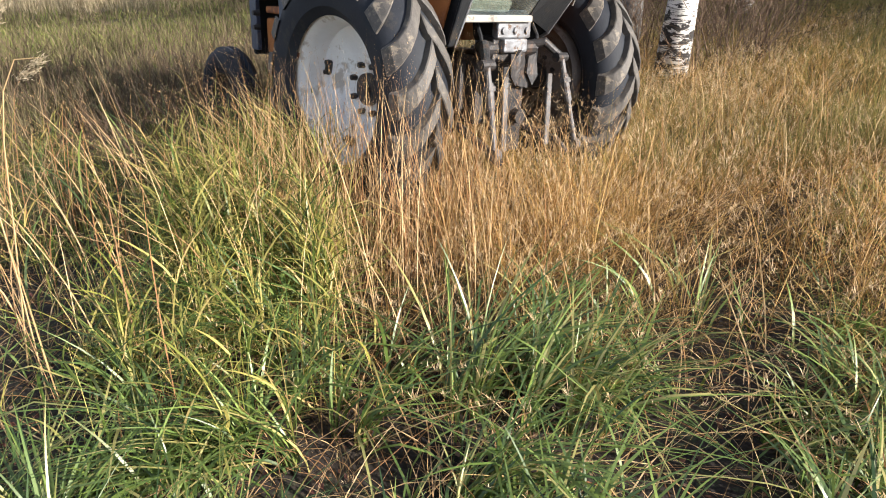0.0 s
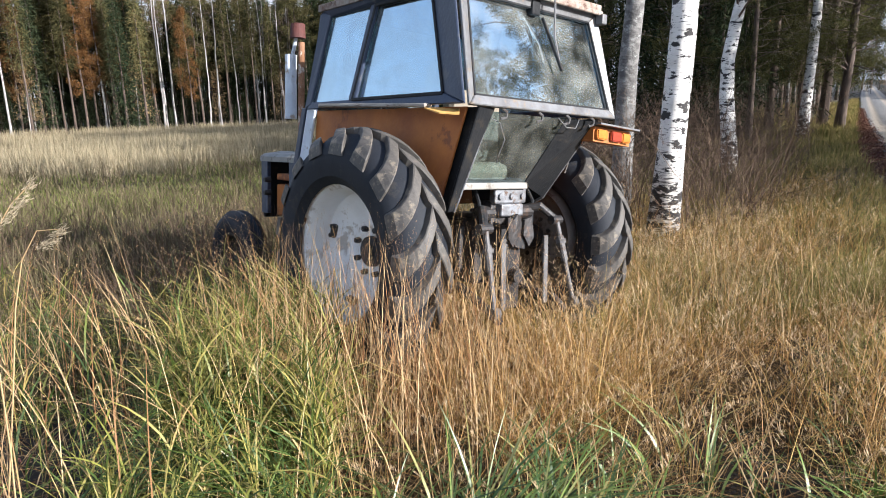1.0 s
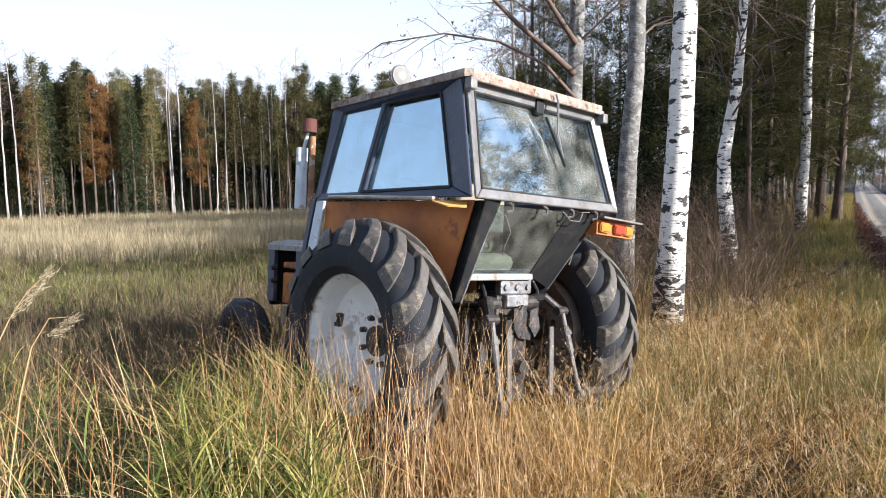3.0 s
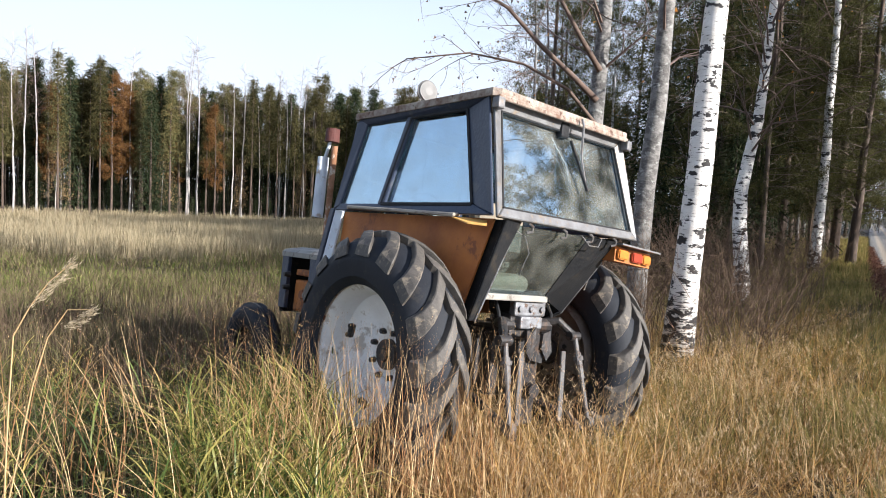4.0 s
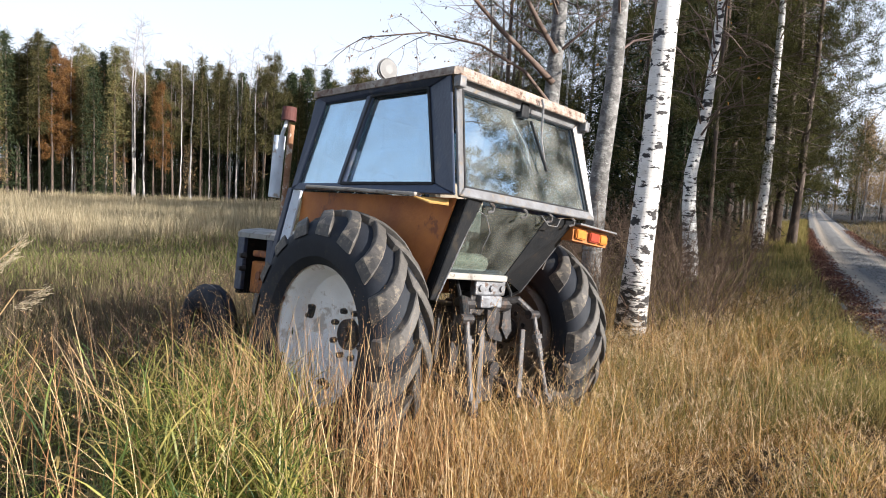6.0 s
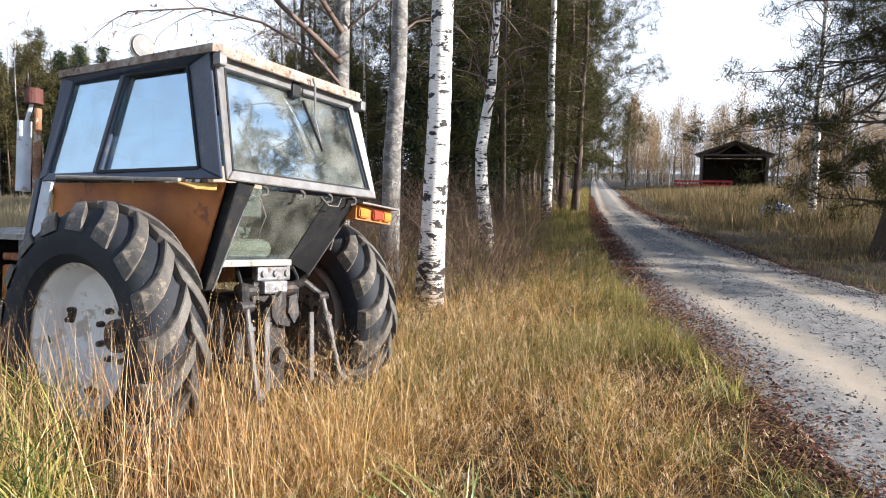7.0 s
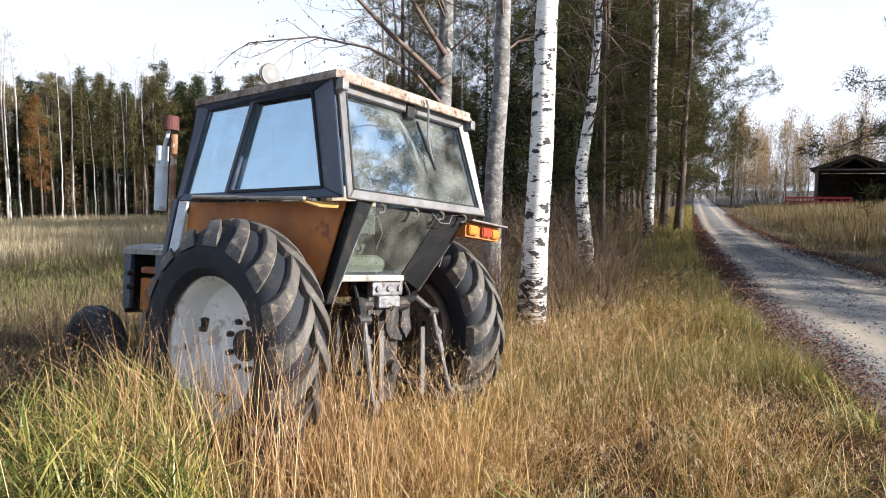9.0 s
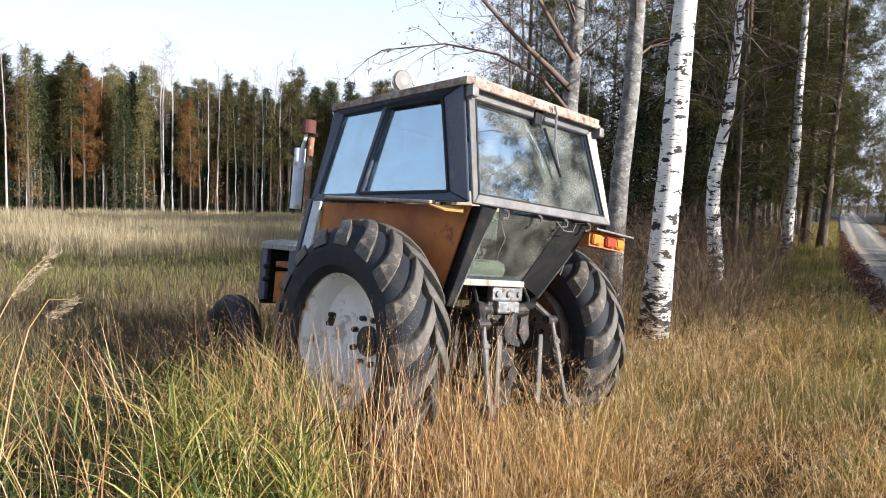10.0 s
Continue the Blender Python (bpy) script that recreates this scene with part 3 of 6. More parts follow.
def build_grass():
    rng = np.random.RandomState(11)
    # broad green leaves close by, arching together tuft by tuft
    x, y = scatter(rng, 52000, -4.5, 3.6, 0.5, 5.6, lambda x, y: seen(x, y) & verge(x, y) & off_tractor(x, y) & (rng.rand(len(x)) < lushness(x, y) * edge_thin(x, y) * ditch_thin(x, y) * bare_hollow(x, y) * (0.04 + 0.96 * (noise2(x, y, 5.3, 2) + 0.3 * noise2(x, y, 15, 5) > 0.68))))
    j = np.sin(np.round(x / 0.3) * 12.9898 + np.round(y / 0.3) * 78.233) * 43758.5453
    way = (j - np.floor(j)) * 2 * math.pi
    x, y = clump(rng, x, y, 0.55, 0.15)
    h = rng.uniform(0.34, 0.80, len(x)) * (0.6 + 0.6 * noise2(x, y, 3, 3)) * np.clip(0.66 + 0.25 * (y - 1) + np.where(x < -0.5, 0.2, 0), 0.6, 1.2) * np.clip(1.25 - 0.5 * (x - 0.4), 0.42, 1)
    stuff("green_grass", blades(rng, x, y, h, rng.uniform(0.008, 0.018, len(x)), rng.uniform(0.3, 1.35, len(x)), 7, 2.1, sway=0.18, fold=0.12, way=way)[:2], L_GREEN, "lush green broad-bladed grass in bent tufts", "grass")
    # withered blades lying among the green ones
    x, y = scatter(rng, 4500, -3.6, 3.4, 0.5, 4.6, lambda x, y: seen(x, y) & verge(x, y) & off_tractor(x, y) & (rng.rand(len(x)) < lushness(x, y) * 0.8))
    stuff("withered_blades", blades(rng, x, y, rng.uniform(0.2, 0.55, len(x)), rng.uniform(0.003, 0.008, len(x)), rng.uniform(0.5, 2.2, len(x)), 5, 1.5, sway=0.3, fold=0.2)[:2], L_STEM, "withered straw blades among the green grass", "grass")
    # tall reed grass at the left, each stem with its leaves
    x, y = scatter(rng, 11000, -5.5, 0.2, 1.7, 5.6, lambda x, y: seen(x, y) & off_tractor(x, y) & (rng.rand(len(x)) < np.clip((-0.25 - x) * 1.2, 0, 1) * (0.05 + 0.95 * (noise2(x, y, 4.6, 5) > 0.5)) * np.clip((y - 1.2) * 0.8, 0.15, 1) * ditch_thin(x, y)))
    x, y = clump(rng, x, y, 0.5, 0.26)
    h = rng.uniform(0.3, 1.0, len(x)) * (0.6 + 0.5 * noise2(x, y, 2.0, 4))
    got, tips, way = leafy_reeds(rng, x, y, h)
    k = rng.rand(len(tips)) < 0.10
    stuff("reed_grass", join(*got, heads(rng, tips[k], way[k], rng.uniform(0.10, 0.18, k.sum()), 0.004, 26, 0.9, 0.35)), L_REED, "tall yellow-green reed grass with arching leaves", "grass")
    # thick reed grass between the viewpoint and the front wheel
    x, y = scatter(rng, 3600, -2.7, -0.55, 2.7, 4.6, lambda x, y: off_tractor(x, y) & (rng.rand(len(x)) < (0.05 + 0.95 * (noise2(x, y, 5, 2) > 0.47)) * np.where(x < -1.75, 0.3, 1.0) * np.where(x < -1.4, ditch_thin(x, y) * 2, 1)))
    x, y = clump(rng, x, y, 0.45, 0.22)
    got, tips, way = leafy_reeds(rng, x, y, rng.uniform(0.5, 1.02, len(x)), 5)
    k = rng.rand(len(tips)) < 0.2
    stuff("reed_clumps", join(*got, heads(rng, tips[k], way[k], rng.uniform(0.08, 0.16, k.sum()), 0.003, 26, 0.7, 0.3)), L_REED, "dense yellow-green reed clumps beside the tractor", "grass")
    # one tall plume leaning into view
    for pts, L in ((REED_A, 0.24), (REED_B, 0.16)):
        bm = bmesh.new()
        tube(bm, pts, [0.004 - 0.0026 * k / (len(pts) - 1) for k in range(len(pts))], 5)
        reed = tagged(part("reed", bm, L_STEM, None), "tall straw-coloured reed with a drooping plume", "grass")
        tip, prev = np.array(pts[-1]), np.array(pts[-3])
        d = (tip - prev) / np.linalg.norm(tip - prev)
        P, D = [], []
        for k in range(6):
            base = tip - d * L * (0.95 - 0.15 * k)
            way = d + (np.array([rng.normal(0.05, 0.06), rng.normal(0, 0.06), -0.12 - 0.25 * rng.rand()]) if k < 5 else 0)
            t = rng.rand(46)
            P.append(base + way[None] * t[:, None] * L * (0.42 if k < 5 else 0.3) + rng.normal(0, 0.0016, (46, 3)))
            D.append(np.tile(way * 4, (46, 1)) + rng.normal(0, 0.12, (46, 3)))
        v, f = needle_np(rng, np.concatenate(P), np.concatenate(D), 0.022, 1, 0.0032)
        head = crown_part("plume", (v, f), L_PLUME, reed, "feathery drooping plume")
        head["kind"] = "stuff"
    # a few very tall reeds with plumes, close by on the left
    x, y = np.concatenate([rng.uniform(-2.3, -1.0, 26), rng.uniform(-3.0, -0.9, 190)]), np.concatenate([rng.uniform(2.0, 2.8, 26), rng.uniform(2.8, 4.6, 190)])
    v, f, tips, way = blades(rng, x, y, rng.uniform(0.85, 1.4, len(x)), rng.uniform(0.005, 0.008, len(x)), rng.uniform(0.1, 0.6, len(x)), 8, 2.6, sway=0.1, fold=0.1)
    stuff("tall_reeds", join((v, f), heads(rng, tips, way, rng.uniform(0.10, 0.20, len(x)), 0.003, 34, 1.6, 0.3)), L_STEM, "very tall straw-coloured reeds with drooping plumes", "grass")
    # fine golden grass round the tractor
    x, y = scatter(rng, 150000, -3.5, 6.5, 1.6, 10.5, lambda x, y: seen(x, y) & verge(x, y) & off_tractor(x, y) & (rng.rand(len(x)) < (1 - 0.94 * lushness(x, y)) * edge_thin(x, y) * ditch_thin(x, y) * bare_hollow(x, y) * np.clip((x + 1.3 + 0.25 * np.maximum(y - 4, 0)) / 1.1, 0.10, 1) * (0.2 + 0.8 * noise2(x, y, 3.3, 8)) * np.clip(noise2(x, y, 2.6, 13) * 4 - 0.5, 0.15, 1) * np.clip(1.25 - y / 14, 0.3, 1)))
    x, y = clump(rng, x, y, 0.5, 0.28)
    near = np.exp(-((x - 0.1) ** 2 + (y - 3.9) ** 2) / 2.4)
    h = (0.2 + 0.5 * rng.rand(len(x)) ** 1.5) * (0.6 + 0.75 * noise2(x, y, 1.7, 6)) * (1 + 0.55 * near)
    v, f, tips, way = blades(rng, x, y, h, rng.uniform(0.0018, 0.0045, len(x)), rng.uniform(0.1, 1.5, len(x)), 4, 1.5, sway=0.28, fold=0.22)
    k = rng.rand(len(tips)) < 0.62 * (0.2 + 1.5 * noise2(x, y, 2.6, 9) ** 1.5)
    stuff("golden_grass", (v, f), L_GOLD, "dry golden meadow grass round the tractor", "grass")
    stuff("seed_heads", heads(rng, tips[k], way[k], rng.uniform(0.09, 0.22, k.sum()), 0.0030, 17, 0.9, 1.2), L_HEAD, "airy pale seed heads over the golden grass", "grass")
    # low curled brown thatch, its colour darkened for the shade between the stems
    x, y = scatter(rng, 60000, -2.5, 5.0, 1.6, 8.0, lambda x, y: seen(x, y) & verge(x, y) & off_tractor(x, y) & (rng.rand(len(x)) < (1 - 0.93 * lushness(x, y)) * ditch_thin(x, y) * bare_hollow(x, y) * (0.3 + 0.7 * noise2(x, y, 4.1, 3))))
    x, y = clump(rng, x, y, 0.5, 0.22)
    stuff("dry_thatch", blades(rng, x, y, rng.uniform(0.12, 0.38, len(x)), rng.uniform(0.003, 0.007, len(x)), rng.uniform(0.8, 2.2, len(x)), 4, 1.5, sway=0.3)[:2], L_THATCH, "low curled brown dead grass, darkened as shade between the stems", "grass")
    # upright dry stems
    x, y = scatter(rng, 4800, -4.5, 3.0, 2.4, 6.5, lambda x, y: (x > -1.5 + 0.6 * rng.rand(len(x))) & seen(x, y) & verge(x, y) & off_tractor(x, y) & (rng.rand(len(x)) < 0.25 + 0.5 * np.exp(-((x + 0.3) ** 2 + (y - 3.8) ** 2) / 1.5)))
    ex, ey = rng.normal(-0.45, 0.5, 950), rng.normal(3.55, 0.36, 950)
    k = off_tractor(ex, ey) & (ey > 2.2)
    x, y = np.concatenate([x, ex[k]]), np.concatenate([y, ey[k]])
    h = rng.uniform(0.55, 1.0, len(x)) + np.where(np.arange(len(x)) >= len(x) - k.sum(), 0.33, 0)
    v, f, tips, way = blades(rng, x, y, h, rng.uniform(0.003, 0.0055, len(x)), rng.uniform(0.02, 0.45, len(x)), 4, 1.8, sway=0.12, fold=0.12)
    stuff("dry_stems", join((v, f), heads(rng, tips, way, rng.uniform(0.08, 0.18, len(x)), 0.003, 12, 0.3, 0.22)), L_STEM, "tall russet dry grass stems with narrow heads", "grass")
    # verge grass up to the birches and along the road
    n = 150000
    y = 4.5 + 46 * rng.rand(n) ** 1.9
    x = road_l(y) - 0.2 - 6.5 * rng.rand(n)
    k = seen(x, y) & off_tractor(x, y) & (rng.rand(n) < 0.3 + 0.7 * noise2(x, y, 2.4, 3))
    x, y = x[k], y[k]
    d = np.hypot(x, y)
    h = rng.uniform(0.18, 0.5, len(x)) * (0.7 + 0.6 * noise2(x, y, 1.2, 2))
    stuff("verge_grass", blades(rng, x, y, h, rng.uniform(0.003, 0.007, len(x)) * np.clip(d / 8, 1, 5), rng.uniform(0.1, 1.1, len(x)), 2, 1.4)[:2], L_VERGE, "olive and straw-coloured grass of the road verge", "grass")
    # low tufts over the leaf litter at the road's edge
    y = rng.uniform(1.8, 8.5, 16000)
    x = road_l(y) - 0.1 - 1.5 * rng.rand(16000)
    k = noise2(x, y, 5.5, 7) + 0.3 * noise2(x, y, 14, 2) > 0.74
    x, y = clump(rng, x[k], y[k], 0.45, 0.16)
    stuff("edge_tufts", blades(rng, x, y, rng.uniform(0.10, 0.34, len(x)), rng.uniform(0.003, 0.007, len(x)), rng.uniform(0.2, 1.3, len(x)), 4, 1.7, sway=0.2)[:2], L_REED, "yellow-green tufts in the leaf litter by the road", "grass")
    # the open field
    n = 150000
    a, d = np.radians(rng.uniform(-44, 12, n)), 4.8 + 53 * rng.rand(n) ** 1.3
    x, y = d * np.sin(a), d * np.cos(a)
    k = (x < np.minimum(road_l(y) - 5.5, 2.5)) & off_tractor(x, y)
    x, y, d = x[k], y[k], d[k]
    band = np.exp(-((d - 15.5) / 3.6) ** 2)
    h = rng.uniform(0.25, 0.7, len(x)) * (0.6 + 0.75 * noise2(x, y, 0.8, 2)) * (1 - 0.55 * band)
    far = d > 19 + 2.5 * noise2(x, y, 0.5, 1)
    stuff("field_grass", blades(rng, x[~far], y[~far], h[~far], rng.uniform(0.003, 0.008, (~far).sum()) * np.clip(d[~far] / 6, 1, 7), rng.uniform(0.05, 0.9, (~far).sum()), 2, 1.5)[:2], L_FIELD, "pale withered grass of an overgrown field", "grass")
    stuff("pale_reeds", blades(rng, x[far], y[far], rng.uniform(0.6, 1.05, far.sum()), rng.uniform(0.004, 0.008, far.sum()) * np.clip(d[far] / 8, 1, 5), rng.uniform(0.05, 0.5, far.sum()), 2, 1.5)[:2], L_PALE, "pale straw-coloured reeds along the far side of the field", "grass")
    # withered weeds with dark stalks in the hollow
    st, di, le = [], [], []
    for i in range(520):
        wx, wy = (rng.uniform(-5.2, -1.2), rng.uniform(4.4, 8.6)) if i > 90 else (rng.uniform(-2.5, -1.3), rng.uniform(4.5, 5.4))
        if not bool(off_tractor(np.array([wx]), np.array([wy]))[0]):
            continue
        st.append(np.array([wx, wy, float(ground_z(wx, wy)) - 0.02]))
        di.append(np.array([rng.normal(0, 0.2), rng.normal(0, 0.2), 1.0]))
        le.append(rng.uniform(0.35, 0.85))
    V, F, tips = twigs_np(rng, st, di, le, 0.005, 2, 0.4)
    stuff("withered_weeds", (V, F), L_SHRUB, "withered dark brown weeds in the hollow", "weeds")
    k = rng.rand(len(x)) < 0.85 * band
    stuff("field_turf", blades(rng, x[k] + 0.05, y[k], h[k] * 0.9, 0.008 * np.clip(d[k] / 6, 1, 7), rng.uniform(0.3, 1.0, k.sum()), 2)[:2], L_TURF, "strip of fresh green grass across the field", "grass")
    # beyond the road
    n = 130000
    a, d = np.radians(rng.uniform(26, 66, n)), 6 + 70 * rng.rand(n) ** 1.6
    x, y = d * np.sin(a), d * np.cos(a)
    k = (x > road_r(y) + 0.3) & (rng.rand(n) < 0.4 + 0.6 * noise2(x, y, 0.9, 4))
    x, y, d = x[k], y[k], d[k]
    h = rng.uniform(0.12, 0.45, len(x)) * (0.6 + 0.8 * noise2(x, y, 0.9, 7)) * np.clip(0.5 + (x - road_r(y)) * 0.14, 0.5, 2.2)
    stuff("roadside_grass", blades(rng, x, y, h, rng.uniform(0.004, 0.009, len(x)) * np.clip(d / 7, 1, 6), rng.uniform(0.1, 1.0, len(x)), 2, 1.4)[:2], L_WEED, "short yellowing grass beyond the gravel road", "grass")
    # tall withered weeds before the shed
    a, d = np.radians(rng.uniform(33.5, 51, 17000)), rng.uniform(22, 58, 17000)
    x, y = d * np.sin(a), d * np.cos(a)
    k = x > road_r(y) + 2.0
    x, y, d = x[k], y[k], d[k]
    stuff("tall_weeds", blades(rng, x, y, rng.uniform(0.35, 0.95, len(x)), rng.uniform(0.014, 0.035, len(x)), rng.uniform(0.1, 0.7, len(x)), 2, 1.5)[:2], L_WEED, "tall withered brown weeds before the shed", "weeds")
    # low turf behind the viewpoint
    x, y = scatter(rng, 26000, -9, 3, -8, 2.5, lambda x, y: verge(x, y) & ~(seen(x, y) & (y > 0.5)) & (np.hypot(x, y) > 0.5))
    stuff("turf", blades(rng, x, y, rng.uniform(0.1, 0.3, len(x)), rng.uniform(0.01, 0.02, len(x)), rng.uniform(0.3, 1.2, len(x)), 3)[:2], L_GREEN, "short trampled turf at the field's edge", "grass")




def build_litter():
    rng = np.random.RandomState(5)
    xs, ys = [], []
    for side, n, spread in ((0, 105000, 0.27), (1, 16000, 0.34)):
        y = -6 + 44 * rng.rand(n) ** 1.5
        e = road_l(y) + 0.08 - 0.010 * np.maximum(y - 8, 0) - 0.28 * np.clip((5.5 - y) / 3, 0, 1) if side == 0 else road_r(y) + 0.12
        xs.append(e + rng.normal(0, spread, n) * np.clip(1.15 - y / 45, 0.5, 1))
        ys.append(y)
    xs.append(rng.uniform(-3, 2.6, 1500))
    ys.append(rng.uniform(0.9, 3.4, 1500))
    ys.append(rng.uniform(1.6, 5.6, 9000))
    xs.append(road_l(ys[-1]) - 1.5 * rng.rand(9000) ** 1.5)
    x, y = np.concatenate(xs), np.concatenate(ys)
    n = len(x)
    z = ground_z(x, y) + 0.012 + rng.uniform(0, 0.018, n)
    s = rng.uniform(0.006, 0.0155, n) * np.clip(np.hypot(x, y) / 9, 1, 2.2)
    a = rng.uniform(0, 6.28, n)
    tilt = rng.normal(0, 0.35, (n, 2))
    V = []
    for k in range(4):
        b = a + k * math.pi / 2
        r = s * (1.25 if k % 2 == 0 else 0.75)
        ox, oy = np.cos(b) * r, np.sin(b) * r
        V.append(np.stack([x + ox, y + oy, z + ox * tilt[:, 0] + oy * tilt[:, 1]], 1))
    V = np.stack(V, 1).reshape(-1, 3)
    F = (np.array([(0, 1, 2, 3)])[None] + (np.arange(n) * 4)[:, None, None]).reshape(-1, 4)
    stuff("leaf_litter", (V, F), L_LITTER, "brown fallen birch leaves along the road edge", "leaves")


build_litter()


def build_stones():
    """Loose gravel: little six-cornered stones, thickest at the edges and between the tracks."""
    rng = np.random.RandomState(15)
    n = 70000
    y = -3 + 25 * rng.rand(n) ** 1.7
    w = rng.rand(n)
    keep = rng.rand(n) < 1.05 - np.exp(-((np.abs(w - 0.5) - 0.235) / 0.12) ** 2)
    y, w = y[keep], w[keep]
    n = len(y)
    x = road_l(y) * (1 - w) + road_r(y) * w
    z = ground_z(x, y) + 0.013
    s = (0.003 + 0.012 * rng.rand(n) ** 2) * (1 + 0.9 * (rng.rand(n) < 0.05))
    dirs = np.array([(1, 0, 0), (0, 1, 0), (-1, 0, 0), (0, -1, 0), (0, 0, 0.7), (0, 0, -0.7)], float)
    V = dirs[None] * s[:, None, None] * rng.uniform(0.6, 1.4, (n, 6, 1)) + rng.normal(0, 0.15, (n, 6, 3)) * s[:, None, None] + np.stack([x, y, z], 1)[:, None]
    f = np.array([(0, 1, 4), (1, 2, 4), (2, 3, 4), (3, 0, 4), (1, 0, 5), (2, 1, 5), (3, 2, 5), (0, 3, 5)])
    F = (f[None] + (np.arange(n) * 6)[:, None, None]).reshape(-1, 3)
    stuff("gravel_stones", (V.reshape(-1, 3), F), L_STONE, "loose grey stones on the gravel road", "gravel")


build_stones()

# ---- the tractor ----
tractor = thing("tractor", TR, "old abandoned tractor with rusty dark cab, standing in dry grass", "tractor")


def build_tyre(centre, half, radius, rim_r, lugs, lug_h, name, parent):
    """A crowned tractor tyre: rounded carcass, broad curved chevron lugs that run over the shoulder."""
    bm = bmesh.new()
    s = radius - lug_h

    def crown(u):
        return s - 0.085 * (abs(u) / 0.9) ** 2.6

    left = [(-0.72, rim_r), (-0.93, rim_r + 0.05), (-1.0, rim_r + 0.14), (-0.99, crown(0.99) - 0.035), (-0.93, crown(0.93) - 0.008), (-0.8, crown(0.8)), (-0.6, crown(0.6)), (-0.3, crown(0.3)), (0, s)]
    prof = [(u * half, r) for u, r in left] + [(-u * half, r) for u, r in left[-2::-1]]
    revolve_x(bm, prof, centre, 72)
    bmesh.ops.recalc_face_normals(bm, faces=bm.faces[:])
    tyre = part(name, bm, M_RUBBER, parent, "worn black rubber tyre with deep chevron lugs", True)
    for side in (-1, 1):
        bm = bmesh.new()
        rings = []
        for u, rise, dep, wd in ((-0.05, -0.03, 0.98, 0.105), (0.18, 0.08, 1.0, 0.10), (0.4, 0.18, 1.0, 0.10), (0.62, 0.265, 1.0, 0.105), (0.82, 0.325, 1.0, 0.112), (0.97, 0.36, 0.95, 0.118), (1.03, 0.37, 0.1, 0.11)):
            base = crown(min(u, 0.98)) - 0.02
            top = crown(min(u, 0.98)) + lug_h * dep - (0.03 if u > 1 else 0)
            ring = []
            for r, w in ((base, wd * 0.66), (top, wd * 0.56)):
                for sg in (-1, 1):
                    a = -rise + sg * w / r
                    ring.append(bm.verts.new((side * half * u, -r * math.cos(a), r * math.sin(a))))
            rings.append((ring[0], ring[2], ring[3], ring[1]))
        for a, b in zip(rings, rings[1:]):
            for k in range(3):
                bm.faces.new((a[k], a[k + 1], b[k + 1], b[k]))
        bm.faces.new(rings[0])
        bm.faces.new(rings[-1][::-1])
        bmesh.ops.recalc_face_normals(bm, faces=bm.faces[:])
        bmesh.ops.bevel(bm, geom=[e for e in bm.edges if e.calc_face_angle(0) > 0.6], offset=0.006, segments=1, affect="EDGES")
        me = bpy.data.meshes.new("lug")
        bm.to_mesh(me)
        bm.free()
        me.materials.append(M_LUG)
        for i in range(lugs):
            ob = new("lug", me)
            ob.parent = parent
            ob.matrix_basis = Matrix.Translation(centre) @ Matrix.Rotation(-2 * math.pi * (i + (0.5 if side > 0 else 0)) / lugs, 4, "X")
    return tyre


def build_rear_wheel(side):
    cx = side * 0.94
    c = (cx, 0, 0.76)
    bm = bmesh.new()
    prof = [(-0.20, 0.40), (-0.14, 0.415), (0.06, 0.415), (0.10, 0.43), (0.118, 0.462), (0.128, 0.462), (0.124, 0.438), (0.108, 0.42), (0.06, 0.40), (-0.03, 0.385), (-0.07, 0.33), (-0.10, 0.22), (-0.125, 0.14), (-0.125, 0.0001)]
    revolve_x(bm, [(x * side, r) for x, r in prof], c, 56)
    bmesh.ops.recalc_face_normals(bm, faces=bm.faces[:])
    wheel = part("rear_wheel", bm, M_RIM if side < 0 else M_RIMBACK, tractor, "rear wheel with a chalky white steel disc" if side < 0 else "rear wheel with a dark brown inner disc", True)
    build_tyre((cx, 0, 0.76), 0.205, 0.80, 0.44, 17, 0.048, "tyre", wheel)
    bm = bmesh.new()
    rod(bm, (cx - side * 0.14, 0, 0.76), (cx - side * 0.095, 0, 0.76), 0.105, 0.098, 28)
    rod(bm, (cx - side * 0.10, 0, 0.76), (cx - side * 0.07, 0, 0.76), 0.05, 0.044, 20)
    part("hub", bm, M_GREASE, wheel, "dark greasy wheel hub")
    for i in range(8):
        a = 2 * math.pi * (i + 0.5) / 8
        bm = bmesh.new()
        y, z = 0.155 * math.cos(a), 0.76 + 0.155 * math.sin(a)
        rod(bm, (cx - side * 0.128, y, z), (cx - side * 0.085, y, z), 0.021, 0.018, 6)
        part("wheel_nut", bm, M_GREASE, wheel)
    bm = bmesh.new()
    revolve_x(bm, [(side * x, r) for x, r in ((0.112, 0.446), (0.121, 0.468), (0.134, 0.468), (0.130, 0.446), (0.112, 0.446))], c, 56)
    part("rim_edge", bm, M_RIMEDGE, wheel, "chipped rusty rim edge", True)
    for a in (0.30, -1.25):
        bm = bmesh.new()
        y, z = 0.365 * math.cos(a), 0.76 + 0.365 * math.sin(a)
        bar(bm, (cx - side * 0.06, y - 0.05 * math.sin(a), z + 0.05 * math.cos(a)), (cx - side * 0.06, y + 0.05 * math.sin(a), z - 0.05 * math.cos(a)), 0.05, 0.055, (0, math.cos(a), math.sin(a)), 0.008)
        for k in (-0.09, 0.09):
            y, z = 0.36 * math.cos(a + k), 0.76 + 0.36 * math.sin(a + k)
            rod(bm, (cx - side * 0.07, y, z), (cx - side * 0.02, y, z), 0.016, n=8)
        part("rim_clamp", bm, M_GREASE, wheel, "dark iron rim clamp")


